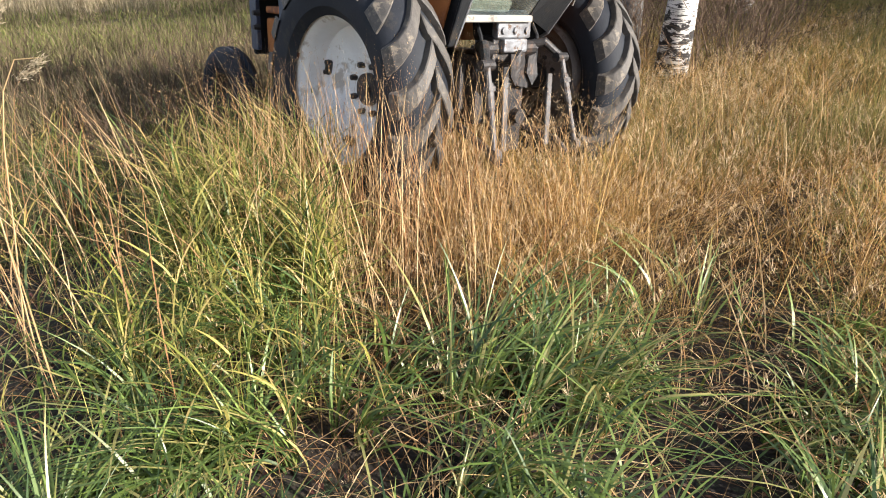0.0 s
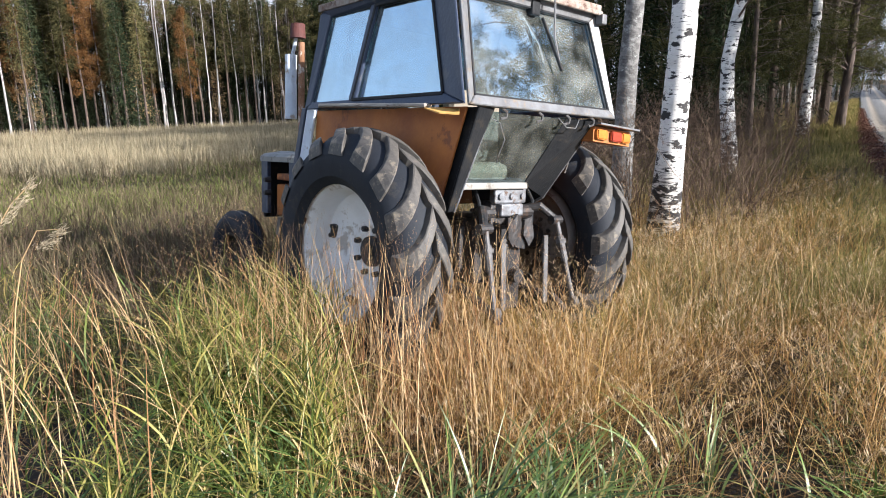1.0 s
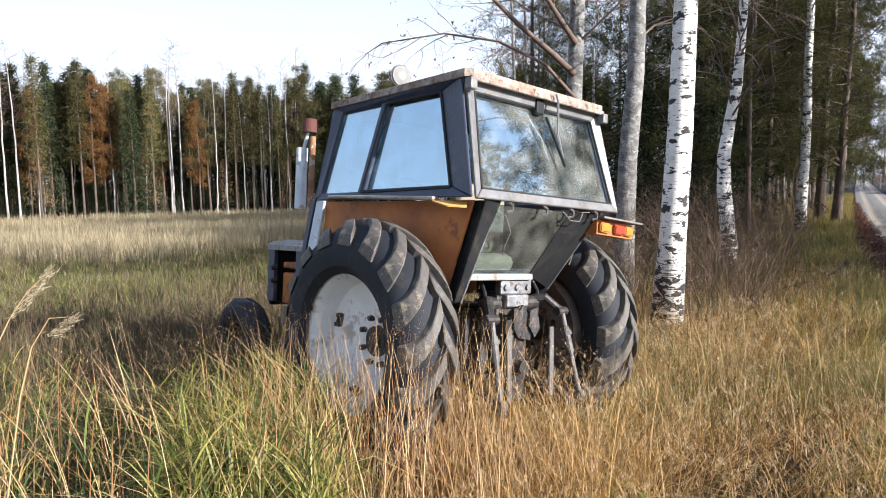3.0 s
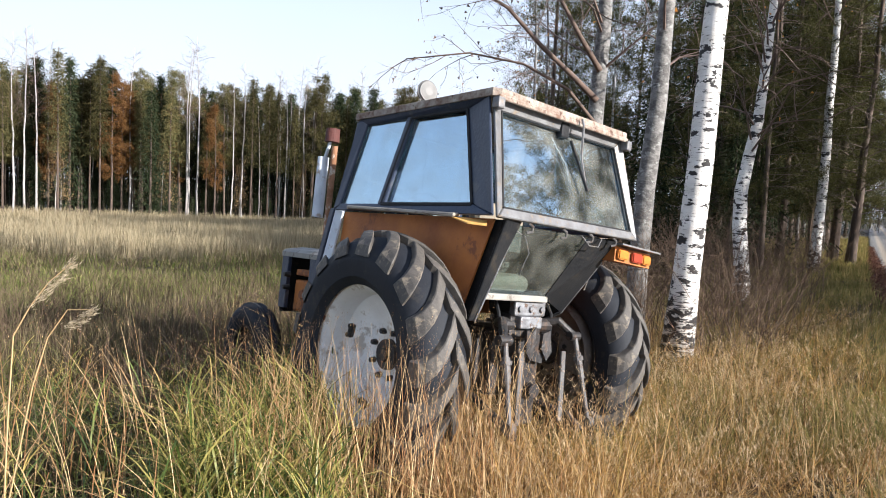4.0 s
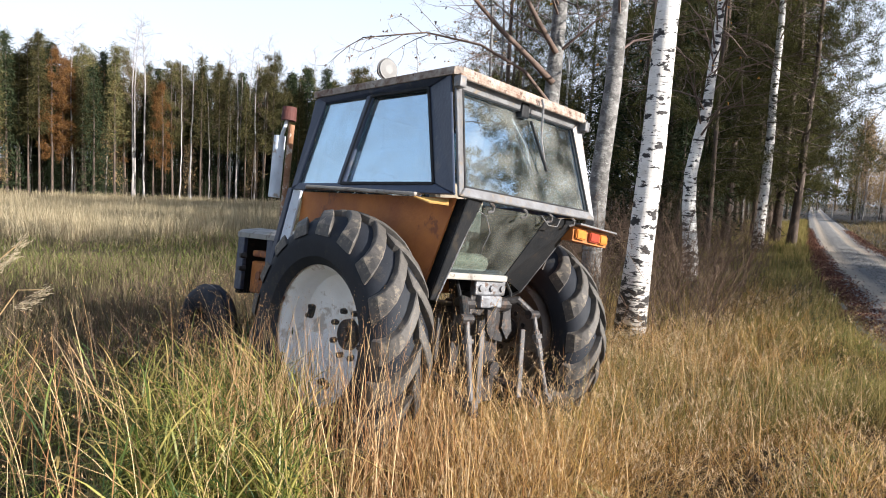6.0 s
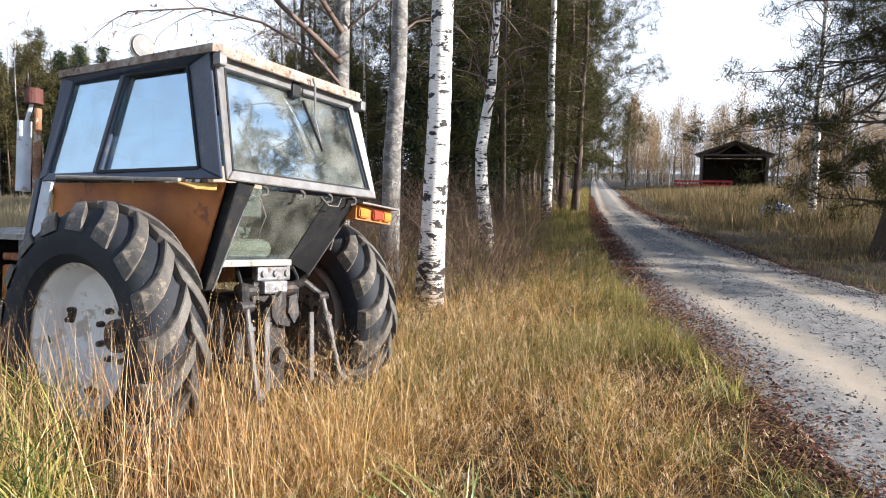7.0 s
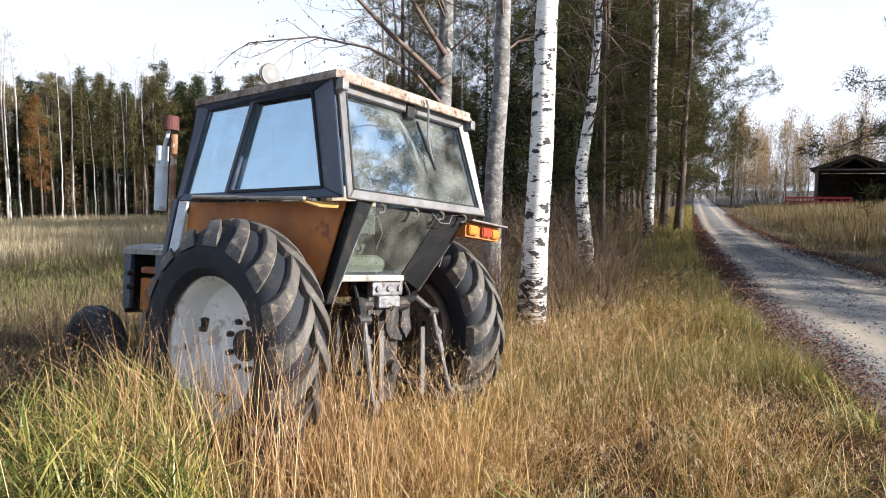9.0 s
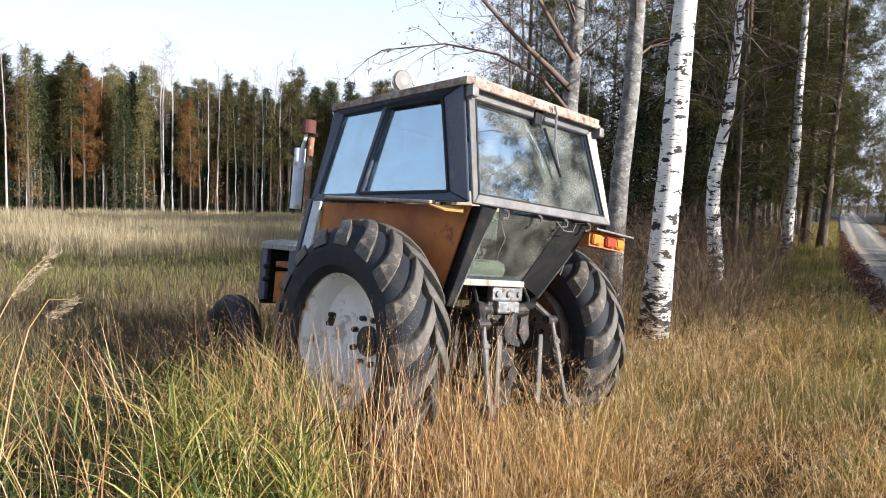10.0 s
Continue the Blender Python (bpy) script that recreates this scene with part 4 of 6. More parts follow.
def build_front_wheel(side):
    c = (side * 0.74, 2.1, 0.43)
    bm = bmesh.new()
    revolve_x(bm, [(side * x, r) for x, r in [(-0.08, 0.22), (0.08, 0.22), (0.09, 0.235), (0.08, 0.21), (0.0, 0.19), (-0.02, 0.10), (0.03, 0.07), (0.03, 0.0001)]], c, 32)
    bmesh.ops.recalc_face_normals(bm, faces=bm.faces[:])
    wheel = part("front_wheel", bm, M_GREASE, tractor, "front wheel in the grass", True)
    bm = bmesh.new()
    prof = [(-0.08, 0.22), (-0.105, 0.28), (-0.11, 0.34), (-0.085, 0.395), (-0.05, 0.41), (-0.045, 0.425), (-0.02, 0.425), (-0.015, 0.41), (0.015, 0.41), (0.02, 0.425), (0.045, 0.425), (0.05, 0.41), (0.085, 0.395), (0.11, 0.34), (0.105, 0.28), (0.08, 0.22)]
    revolve_x(bm, prof, c, 40)
    part("tyre", bm, M_RUBBER, wheel, "ribbed black front tyre", True)


for s_ in (-1, 1):
    build_rear_wheel(s_)
    build_front_wheel(s_)

# chassis
bm = bmesh.new()
box(bm, (-0.19, -0.32, 0.52), (0.19, 0.95, 0.98), 0.03)
box(bm, (-0.24, -0.22, 0.58), (0.24, 0.3, 0.95), 0.04)
part("gearbox", bm, M_GREASE, tractor, "oily cast-iron gearbox housing")
bm = bmesh.new()
rod(bm, (-0.80, 0, 0.76), (0.80, 0, 0.76), 0.085, n=20)
for s_ in (-1, 1):
    rod(bm, (s_ * 0.2, 0, 0.76), (s_ * 0.42, 0, 0.76), 0.17, 0.12, 20)
part("rear_axle", bm, M_GREASE, tractor)
bm = bmesh.new()
box(bm, (-0.17, 0.9, 0.62), (0.17, 2.25, 0.98), 0.03)
box(bm, (-0.15, 1.05, 0.95), (0.15, 2.0, 1.30), 0.02)
for k in range(4):
    rod(bm, (-0.26, 1.25 + k * 0.2, 1.16), (-0.12, 1.25 + k * 0.2, 1.18), 0.03, n=10)
bar(bm, (-0.26, 1.15, 1.16), (-0.26, 2.0, 1.16), 0.07, 0.07, bevel=0.015)
box(bm, (-0.24, 1.3, 0.78), (-0.16, 1.7, 0.92), 0.02)
box(bm, (-0.29, 1.93, 0.78), (-0.14, 2.26, 1.08), 0.02)
box(bm, (-0.30, 2.00, 1.12), (-0.16, 2.24, 1.18), 0.015)
box(bm, (-0.27, 1.95, 1.07), (-0.18, 2.02, 1.30), 0.015)
rod(bm, (-0.30, 2.06, 0.95), (-0.33, 2.06, 0.95), 0.04, n=12)
part("engine", bm, M_ORANGE, tractor, "orange-painted engine block seen under the hood")
bm = bmesh.new()
rod(bm, (-0.70, 2.1, 0.43), (0.70, 2.1, 0.43), 0.05)
box(bm, (-0.12, 2.0, 0.43), (0.12, 2.35, 0.7), 0.02)
part("front_axle", bm, M_GREASE, tractor)
# hood
bm = bmesh.new()
sec = [(-0.37, 1.29), (-0.37, 1.335), (-0.33, 1.362), (-0.15, 1.39), (0.15, 1.39), (0.33, 1.362), (0.37, 1.335), (0.37, 1.29), (0.35, 1.29), (0.35, 1.325), (0.32, 1.342), (0.14, 1.368), (-0.14, 1.368), (-0.32, 1.342), (-0.35, 1.325), (-0.35, 1.29)]
ra = [bm.verts.new((x, 1.12, z)) for x, z in sec]
rb = [bm.verts.new((x, 2.42, z)) for x, z in sec]
for k in range(len(sec)):
    bm.faces.new((ra[k], ra[(k + 1) % len(sec)], rb[(k + 1) % len(sec)], rb[k]))
bm.faces.new(ra)
bm.faces.new(rb[::-1])
bmesh.ops.recalc_face_normals(bm, faces=bm.faces[:])
part("hood", bm, M_HOOD, tractor, "faded grey sheet-metal hood")
for sx in (-1, 1):
    for y0, y1 in ((2.30, 2.42), (1.80, 1.90)):
        bm = bmesh.new()
        box(bm, (sx * 0.34 - 0.02, y0, 0.80), (sx * 0.34 + 0.02, y1, 1.33), 0.006)
        part("hood_post", bm, M_BLUE, tractor)
bm = bmesh.new()
box(bm, (-0.33, 2.40, 0.75), (0.33, 2.46, 1.33), 0.02)
part("grille", bm, M_BLACK, tractor)
for z in (1.0, 1.12):
    bm = bmesh.new()
    rod(bm, (-0.36, 2.25, z), (-0.42, 2.25, z), 0.03, 0.02, 12)
    part("filler_cap", bm, M_GREASE, tractor)
# exhaust
bm = bmesh.new()
rod(bm, (-0.30, 1.78, 1.2), (-0.30, 1.78, 2.33), 0.028, n=14)
pipe = part("exhaust_pipe", bm, M_RUST, tractor, "rusty upright exhaust pipe")
bm = bmesh.new()
rod(bm, (-0.32, 1.925, 1.68), (-0.32, 1.925, 2.235), 0.052, n=20)
rod(bm, (-0.32, 1.90, 2.22), (-0.31, 1.84, 2.40), 0.016, n=10)
part("muffler", bm, M_WHITE, pipe, "pale muffler tube")
bm = bmesh.new()
rod(bm, (-0.305, 1.83, 2.37), (-0.305, 1.83, 2.49), 0.066, 0.062, n=18)
part("cap", bm, M_DARKRED, pipe, "dark red rusted exhaust cap")

# cab
cab = part("cab", (lambda b: (box(b, (-0.56, -0.42, 1.18), (0.10, 0.95, 1.22)), box(b, (0.08, -0.10, 1.176), (0.56, 0.95, 1.216)), b)[-1])(bmesh.new()), M_BLACK, tractor, "dark blue-grey cab with large dusty windows")
R_TL, R_TR, R_BL, R_BR = (-0.593, -0.552, 2.335), (0.593, -0.552, 2.335), (-0.662, -0.714, 1.737), (0.662, -0.714, 1.737)
O_TL, O_TR, O_BL, O_BR = (-0.672, -0.566, 2.415), (0.672, -0.566, 2.415), (-0.722, -0.742, 1.678), (0.722, -0.742, 1.678)


def frame_bar(name, a, b, c, d, thick, material, normal, label=""):
    bm = bmesh.new()
    plate(bm, (a, b, c, d), thick, normal)
    bmesh.ops.bevel(bm, geom=bm.edges[:], offset=0.006, segments=1, affect="EDGES")
    return part(name, bm, material, cab, label)


NR = (0, -0.96, 0.26)
frame_bar("rear_frame", O_TL, O_TR, R_TR, R_TL, 0.028, M_ALU, NR, "weathered light metal window frame")
frame_bar("rear_frame", O_BL, O_BR, R_BR, R_BL, 0.032, M_ALU, NR)
frame_bar("rear_frame", O_TL, R_TL, R_BL, O_BL, 0.026, M_ALU, NR)
frame_bar("rear_frame", O_TR, R_TR, R_BR, O_BR, 0.026, M_ALU, NR)
# rubber line round the rear pane
for a, b in ((R_TL, R_TR), (R_BL, R_BR), (R_TL, R_BL), (R_TR, R_BR)):
    bm = bmesh.new()
    off = Vector((0, -0.026, 0.007))
    bar(bm, Vector(a) + off, Vector(b) + off, 0.012, 0.012, NR)
    part("window_seal", bm, M_BLACK, cab)
bm = bmesh.new()
plate(bm, (R_BL, R_BR, R_TR, R_TL), 0.006, (0, 0.96, -0.26))
pane = part("rear_window", bm, M_GLASS, cab, "dusty rear window mirroring the sky and a pine")
pane.visible_shadow = False
for sx in (-1, 1):
    def S(x, y, z):
        return (sx * x, y, z)
    NS = (sx * 0.99, 0, 0.12)
    frame_bar("corner_panel", S(0.619, -0.325, 2.373), S(0.674, -0.560, 2.42), S(0.722, -0.735, 1.69), S(0.693, -0.53, 1.756), 0.02, M_BLUE, NS)
    frame_bar("top_rail", S(0.674, -0.56, 2.42), S(0.619, -0.33, 2.373), S(0.605, 0.82, 2.366), S(0.622, 0.90, 2.415), 0.022, M_BLUE, NS)
    frame_bar("bottom_rail", S(0.722, -0.735, 1.688), S(0.694, -0.54, 1.756), S(0.68, 0.96, 1.756), S(0.69, 1.01, 1.705), 0.022, M_BLUE, NS)
    frame_bar("door_post", S(0.612, 0.235, 2.38), S(0.612, 0.30, 2.38), S(0.692, 0.445, 1.75), S(0.692, 0.365, 1.75), 0.026, M_BLUE, NS)
    frame_bar("front_post", S(0.606, 0.80, 2.38), S(0.622, 0.90, 2.41), S(0.69, 1.03, 1.71), S(0.686, 0.95, 1.74), 0.024, M_BLUE, NS)
    for y0, y1, y2, y3 in ((-0.325, 0.249, 0.385, -0.53), (0.29, 0.801, 0.957, 0.43)):
        bm = bmesh.new()
        plate(bm, (S(0.612, y0, 2.373), S(0.606, y1, 2.373), S(0.682, y2, 1.756), S(0.690, y3, 1.756)), 0.006, (-sx, 0, 0))
        g = part("side_window", bm, M_GLASS, cab, "dusty side window of the cab")
        g.visible_shadow = False
    # inner seal, slightly proud
    for a, b in (((0.619, -0.325, 2.373), (0.612, 0.249, 2.373)), ((0.612, 0.249, 2.373), (0.69, 0.40, 1.756)), ((0.69, 0.40, 1.756), (0.693, -0.53, 1.756)), ((0.693, -0.53, 1.756), (0.619, -0.325, 2.373))):
        bm = bmesh.new()
        bar(bm, Vector(S(*a)) + Vector((sx * 0.022, 0, 0)), Vector(S(*b)) + Vector((sx * 0.022, 0, 0)), 0.022, 0.016, NS, 0.003)
        part("window_seal", bm, M_BLACK, cab)
    # lower door frame, pale in front of the fender
    frame_bar("lower_door", S(0.665, 0.93, 1.70), S(0.665, 1.04, 1.72), S(0.645, 1.30, 0.97), S(0.655, 1.13, 1.02), 0.02, M_WHITE, NS, "pale blue lower door panel")
    frame_bar("front_pillar", S(0.66, 1.05, 1.72), S(0.655, 1.12, 1.72), S(0.64, 1.40, 0.90), S(0.645, 1.32, 0.93), 0.03, M_BLUE, NS)
    # fender: orange inner plate and a weathered ledge
    bm = bmesh.new()
    low = ((-0.44, 1.08),) if sx < 0 else ((0.05, 1.0), (-0.22, 1.10), (-0.54, 1.50))
    plate(bm, (S(0.63, -0.66, 1.68), S(0.63, 0.96, 1.70), S(0.63, 1.04, 0.95), S(0.63, 0.5, 1.0), *(S(0.63, *p) for p in low)), 0.015, (sx, 0, 0))
    fender = part("fender", bm, M_ORANGE, tractor, "orange fender plate with rust stains")
    bm = bmesh.new()
    plate(bm, (S(0.70, -0.42, 1.683), S(0.83, -0.50, 1.668), S(0.80, 0.70, 1.712), S(0.70, 0.86, 1.715)), 0.022, (0, 0, 1))
    bmesh.ops.bevel(bm, geom=bm.edges[:], offset=0.006, segments=1, affect="EDGES")
    part("ledge", bm, M_WOOD, fender, "weathered grey board on the fender")
    bm = bmesh.new()
    plate(bm, (S(0.68, -0.40, 1.672), S(0.80, -0.46, 1.662), S(0.80, -0.60, 1.630), S(0.74, -0.70, 1.625), S(0.66, -0.62, 1.66)), 0.008, (0, 0, 1))
    part("torn_flap", bm, M_FLAP, fender, "torn orange sheet-metal corner")
    # black struts below the cab's rear corners
    if sx < 0:
        frame_bar("rear_strut", S(0.47, -0.70, 1.68), S(0.62, -0.72, 1.69), S(0.66, -0.52, 1.05), S(0.60, -0.50, 1.05), 0.03, M_BLACK, (0, -1, 0.2))
    bm = bmesh.new()
    low = ((-0.49, 1.05),) if sx < 0 else ((-0.54, 1.48), (-0.233, 1.09))
    plate(bm, (S(0.59, -0.70, 1.68), *(S(0.59, *p) for p in low), S(0.59, 0.05, 0.99), S(0.59, 0.5, 1.0), S(0.59, 0.6, 1.68)), 0.014, (sx, 0, 0))
    part("inner_shield", bm, M_BLACK, cab, "black sheet shield inside the wheel arch")
    bm = bmesh.new()
    if sx < 0:
        bar(bm, S(0.49, -0.715, 1.665), S(0.60, -0.535, 1.05), 0.012, 0.014, (0, -1, 0.2), 0.003)
    else:
        tube(bm, [S(0.598, -0.565, 1.51), S(0.598, -0.54, 1.48), S(0.598, -0.24, 1.10), S(0.598, -0.10, 1.03)], [0.013] * 4, 6)
    part("strut_edge", bm, M_STEEL, cab)
# roof
bm = bmesh.new()
rim_ = [(-0.705, -0.60), (-0.66, -0.635), (0.66, -0.635), (0.705, -0.60), (0.655, 0.93), (0.60, 0.97), (-0.60, 0.97), (-0.655, 0.93)]
lo_ = [bm.verts.new((x, y, 2.415)) for x, y in rim_]
hi_ = [bm.verts.new((x, y, 2.462)) for x, y in rim_]
up_ = [bm.verts.new((x * 0.93, y * 0.93 + 0.01, 2.482)) for x, y in rim_]
bm.faces.new(lo_[::-1])
bm.faces.new(up_)
for a, b in ((lo_, hi_), (hi_, up_)):
    for k in range(8):
        bm.faces.new((a[k], a[(k + 1) % 8], b[(k + 1) % 8], b[k]))
part("roof", bm, M_ROOF, cab, "flaking rusty cream roof")
bm = bmesh.new()
bar(bm, (-0.68, -0.628, 2.41), (0.68, -0.628, 2.41), 0.03, 0.024, (0, -1, 0), 0.005)
part("gutter", bm, M_ROOF, cab, "rusted rain gutter")
for sx in (-1, 1):
    bm = bmesh.new()
    box(bm, (sx * 0.675 - 0.028, -0.66, 2.335), (sx * 0.675 + 0.028, -0.60, 2.405), 0.008)
    part("hinge", bm, M_ALU, cab)
# wiper
bm = bmesh.new()
tube(bm, [(0.10, -0.655, 2.44), (0.10, -0.672, 2.40), (0.125, -0.66, 2.18), (0.14, -0.70, 2.02)], [0.008, 0.008, 0.007, 0.006], 6)
wiper = part("wiper", bm, M_ALU, cab, "light metal wiper arm")
bm = bmesh.new()
bar(bm, (0.02, -0.64, 2.28), (0.15, -0.715, 1.96), 0.014, 0.02, NR, 0.003)
box(bm, (-0.03, -0.60, 2.30), (0.05, -0.54, 2.40), 0.01)
part("wiper_blade", bm, M_BLACK, wiper, "black wiper blade and motor")
# work lamp on the roof
bm = bmesh.new()
dl = Vector((-0.15, -0.95, 0.02)).normalized()
cl = Vector((-0.545, 0.22, 2.575))
rod(bm, cl - dl * 0.07, cl, 0.045, 0.078, 28)
rod(bm, cl - dl * 0.004, cl + dl * 0.004, 0.081, 0.081, 28)
rod(bm, cl - dl * 0.03 - Vector((0, 0, 0.06)), (cl.x, cl.y + 0.03, 2.47), 0.014)
lamp = part("work_lamp", bm, M_GREASE, cab, "round work lamp on the roof edge", False)
bm = bmesh.new()
rod(bm, cl + dl * 0.002, cl + dl * 0.018, 0.077, 0.070, 28)
rod(bm, cl + dl * 0.017, cl + dl * 0.026, 0.068, 0.03, 28)
part("lens", bm, M_LAMP, lamp, "silvery lamp glass")
# lower rear pane and sill
bm = bmesh.new()
plate(bm, ((-0.50, -0.70, 1.66), (0.24, -0.70, 1.66), (0.12, -0.46, 1.225), (-0.52, -0.46, 1.225)), 0.006, (0, 0.9, 0.4))
g = part("lower_window", bm, M_GLASS_LOW, cab, "dirty lower rear window")
g.visible_shadow = False
# flat black area that fills the space right of the lower pane
bm = bmesh.new()
plate(bm, ((0.245, -0.70, 1.66), (0.585, -0.70, 1.66), (0.585, -0.26, 1.10), (0.125, -0.46, 1.215)), 0.012, (0, 0.9, 0.4))
part("dark_plate", bm, M_BLACK, cab, "flat black area beside the lower window")
bm = bmesh.new()
box(bm, (-0.56, -0.50, 1.185), (0.12, -0.44, 1.228), 0.008)
part("sill", bm, M_HOOD, cab, "worn sill under the lower window")
bm = bmesh.new()
box(bm, (-0.25, 0.0, 1.22), (0.25, 0.42, 1.40), 0.05)
box(bm, (-0.24, -0.12, 1.35), (0.24, 0.02, 1.85), 0.05)
part("seat", bm, M_SEAT, cab, "dusty torn driver's seat")
bm = bmesh.new()
box(bm, (-0.30, -0.34, 1.225), (0.12, -0.06, 1.36), 0.06)
part("torn_foam", bm, M_FOAM, cab, "pale torn seat foam on the cab floor")
bm = bmesh.new()
tube(bm, [(0.24 * math.cos(a), 0.70 + 0.10 * math.sin(a), 1.72 + 0.22 * math.sin(a)) for a in np.linspace(0, 6.2832, 25)], [0.013] * 25, 6, False)
rod(bm, (0, 0.72, 1.70), (0, 0.95, 1.3), 0.025)
part("steering_wheel", bm, M_BLACK, cab)
bm = bmesh.new()
box(bm, (-0.45, 0.88, 1.2), (0.45, 1.05, 1.62), 0.03)
part("dashboard", bm, M_BLACK, cab)
for sx in (-1, 1):
    bm = bmesh.new()
    bar(bm, (sx * 0.60, 0.93, 2.40), (sx * 0.62, 1.06, 1.70), 0.04, 0.05, (1, 0, 0))
    part("windscreen_post", bm, M_BLUE, cab)
bm = bmesh.new()
plate(bm, ((-0.59, 0.95, 2.40), (0.59, 0.95, 2.40), (0.61, 1.07, 1.68), (-0.61, 1.07, 1.68)), 0.006, (0, 1, 0))
g = part("windscreen", bm, M_GLASS, cab)
g.visible_shadow = False
# hooks and a loose cable under the rear sill
for x in (-0.43, -0.10, 0.18, 0.45):
    bm = bmesh.new()
    tube(bm, [(x, -0.74, 1.685), (x + 0.03, -0.755, 1.66), (x + 0.03, -0.75, 1.63), (x, -0.735, 1.62)], [0.009] * 4, 6)
    part("hook", bm, M_ROD, cab)
bm = bmesh.new()
tube(bm, [(-0.50, -0.72, 1.62), (-0.40, -0.70, 1.60), (-0.35, -0.70, 1.50), (-0.36, -0.66, 1.40), (-0.33, -0.62, 1.36)], [0.0035] * 5, 6)
part("cable", bm, M_ALU, cab, "loose grey cable")
bm = bmesh.new()
tube(bm, [(0.12, -0.73, 1.66), (0.20, -0.74, 1.60), (0.30, -0.74, 1.60), (0.36, -0.72, 1.66)], [0.0035] * 4, 6)
part("cable", bm, M_ALU, cab, "loose grey cable")
# tail lamp
bm = bmesh.new()
plate(bm, ((0.56, -0.70, 1.525), (1.02, -0.70, 1.50), (1.02, -0.70, 1.605), (0.56, -0.70, 1.63)), 0.10, (0, 1, 0))
tail = part("tail_lamp", bm, M_ORANGE, tractor, "boxy orange and red tail lamp on a bracket")
for x0, x1, mt, nm in ((0.575, 0.70, M_AMBER, "amber_lens"), (0.755, 0.885, M_RED, "red_lens"), (0.89, 0.995, M_AMBER, "amber_lens")):
    bm = bmesh.new()
    zz = lambda x: -0.054 * (x - 0.56)
    plate(bm, ((x0, -0.70, 1.542 + zz(x0)), (x1, -0.70, 1.542 + zz(x1)), (x1, -0.70, 1.612 + zz(x1)), (x0, -0.70, 1.612 + zz(x0))), 0.03, (0, -1, 0))
    bmesh.ops.bevel(bm, geom=bm.edges[:], offset=0.008, segments=2, affect="EDGES")
    part(nm, bm, mt, tail)
bm = bmesh.new()
bar(bm, (0.54, -0.715, 1.645), (1.04, -0.715, 1.618), 0.012, 0.12, (0, 1, 0))
part("lamp_shield", bm, M_ALU, tail)
# three-point hitch
bm = bmesh.new()
box(bm, (-0.17, -0.44, 0.93), (0.15, -0.30, 1.10), 0.015)
rod(bm, (-0.26, -0.40, 1.02), (0.26, -0.40, 1.02), 0.05)
part("lift_housing", bm, M_GREASE, tractor, "lift housing of the rear hitch")
bm = bmesh.new()
box(bm, (-0.165, -0.47, 1.085), (0.145, -0.41, 1.19), 0.012)
box(bm, (-0.12, -0.49, 1.00), (0.10, -0.40, 1.085), 0.012)
for x in (-0.12, -0.01, 0.10):
    rod(bm, (x, -0.485, 1.135), (x, -0.465, 1.135), 0.022, n=12)
part("top_link_bracket", bm, M_STEEL, tractor, "worn steel top-link bracket with bolts")
for sx, xt, yt, yb, zb in ((-1, -0.53, -0.73, -0.85, 0.47), (1, 0.38, -0.55, -0.69, 0.39)):
    bm = bmesh.new()
    tube(bm, [(sx * 0.22, -0.38, 1.03), ((sx * 0.22 + xt) / 2, (yt - 0.38) / 2, 1.06), (xt, yt, 0.97)], [0.036, 0.032, 0.026], 10)
    rod(bm, (xt - 0.05, yt, 0.965), (xt + 0.05, yt, 0.965), 0.032, n=12)
    part("lift_arm", bm, M_GREASE, tractor)
    bm = bmesh.new()
    xe = xt + sx * (0.01 if sx < 0 else 0.07)
    top, low = Vector((xt, yt - 0.01, 0.97)), Vector((xe, yb, zb))
    rod(bm, top, low.lerp(top, 0.06), 0.017, n=10)
    rod(bm, top.lerp(low, 0.2), top.lerp(low, 0.5), 0.025, n=10)
    rod(bm, top.lerp(low, 0.24), top.lerp(low, 0.29), 0.036, n=8)
    rod(bm, low - Vector((0.025, 0, 0)), low + Vector((0.025, 0, 0)), 0.036, n=12)
    part("lift_rod", bm, M_ROD, tractor, "grey steel lift rod with an eye")
    bm = bmesh.new()
    tube(bm, [(sx * 0.22, -0.2, 0.50), (sx * 0.34, -0.6, 0.42), (xt * 0.95, yb, zb - 0.05)], [0.03, 0.03, 0.028], 8)
    part("lower_link", bm, M_GREASE, tractor)
    bm = bmesh.new()
    bar(bm, (sx * 0.215, -0.60, 0.87), (sx * 0.215, -0.62, 0.40), 0.045, 0.018, (0, 1, 0), 0.004)
    part("stabiliser", bm, M_ROD, tractor, "pale flat steel stabiliser bar")
bm = bmesh.new()
plate(bm, ((-0.06, -0.50, 0.96), (0.0, -0.50, 1.02), (0.07, -0.50, 0.92), (0.06, -0.52, 0.78), (-0.04, -0.52, 0.80)), 0.03, (0, -1, 0))
rod(bm, (0.0, -0.56, 0.60), (0.0, -0.44, 0.60), 0.05, n=14)
box(bm, (-0.08, -0.5, 0.36), (0.08, -0.42, 0.82), 0.015)
part("drawbar_frame", bm, M_GREASE, tractor, "oily drawbar frame and power shaft")


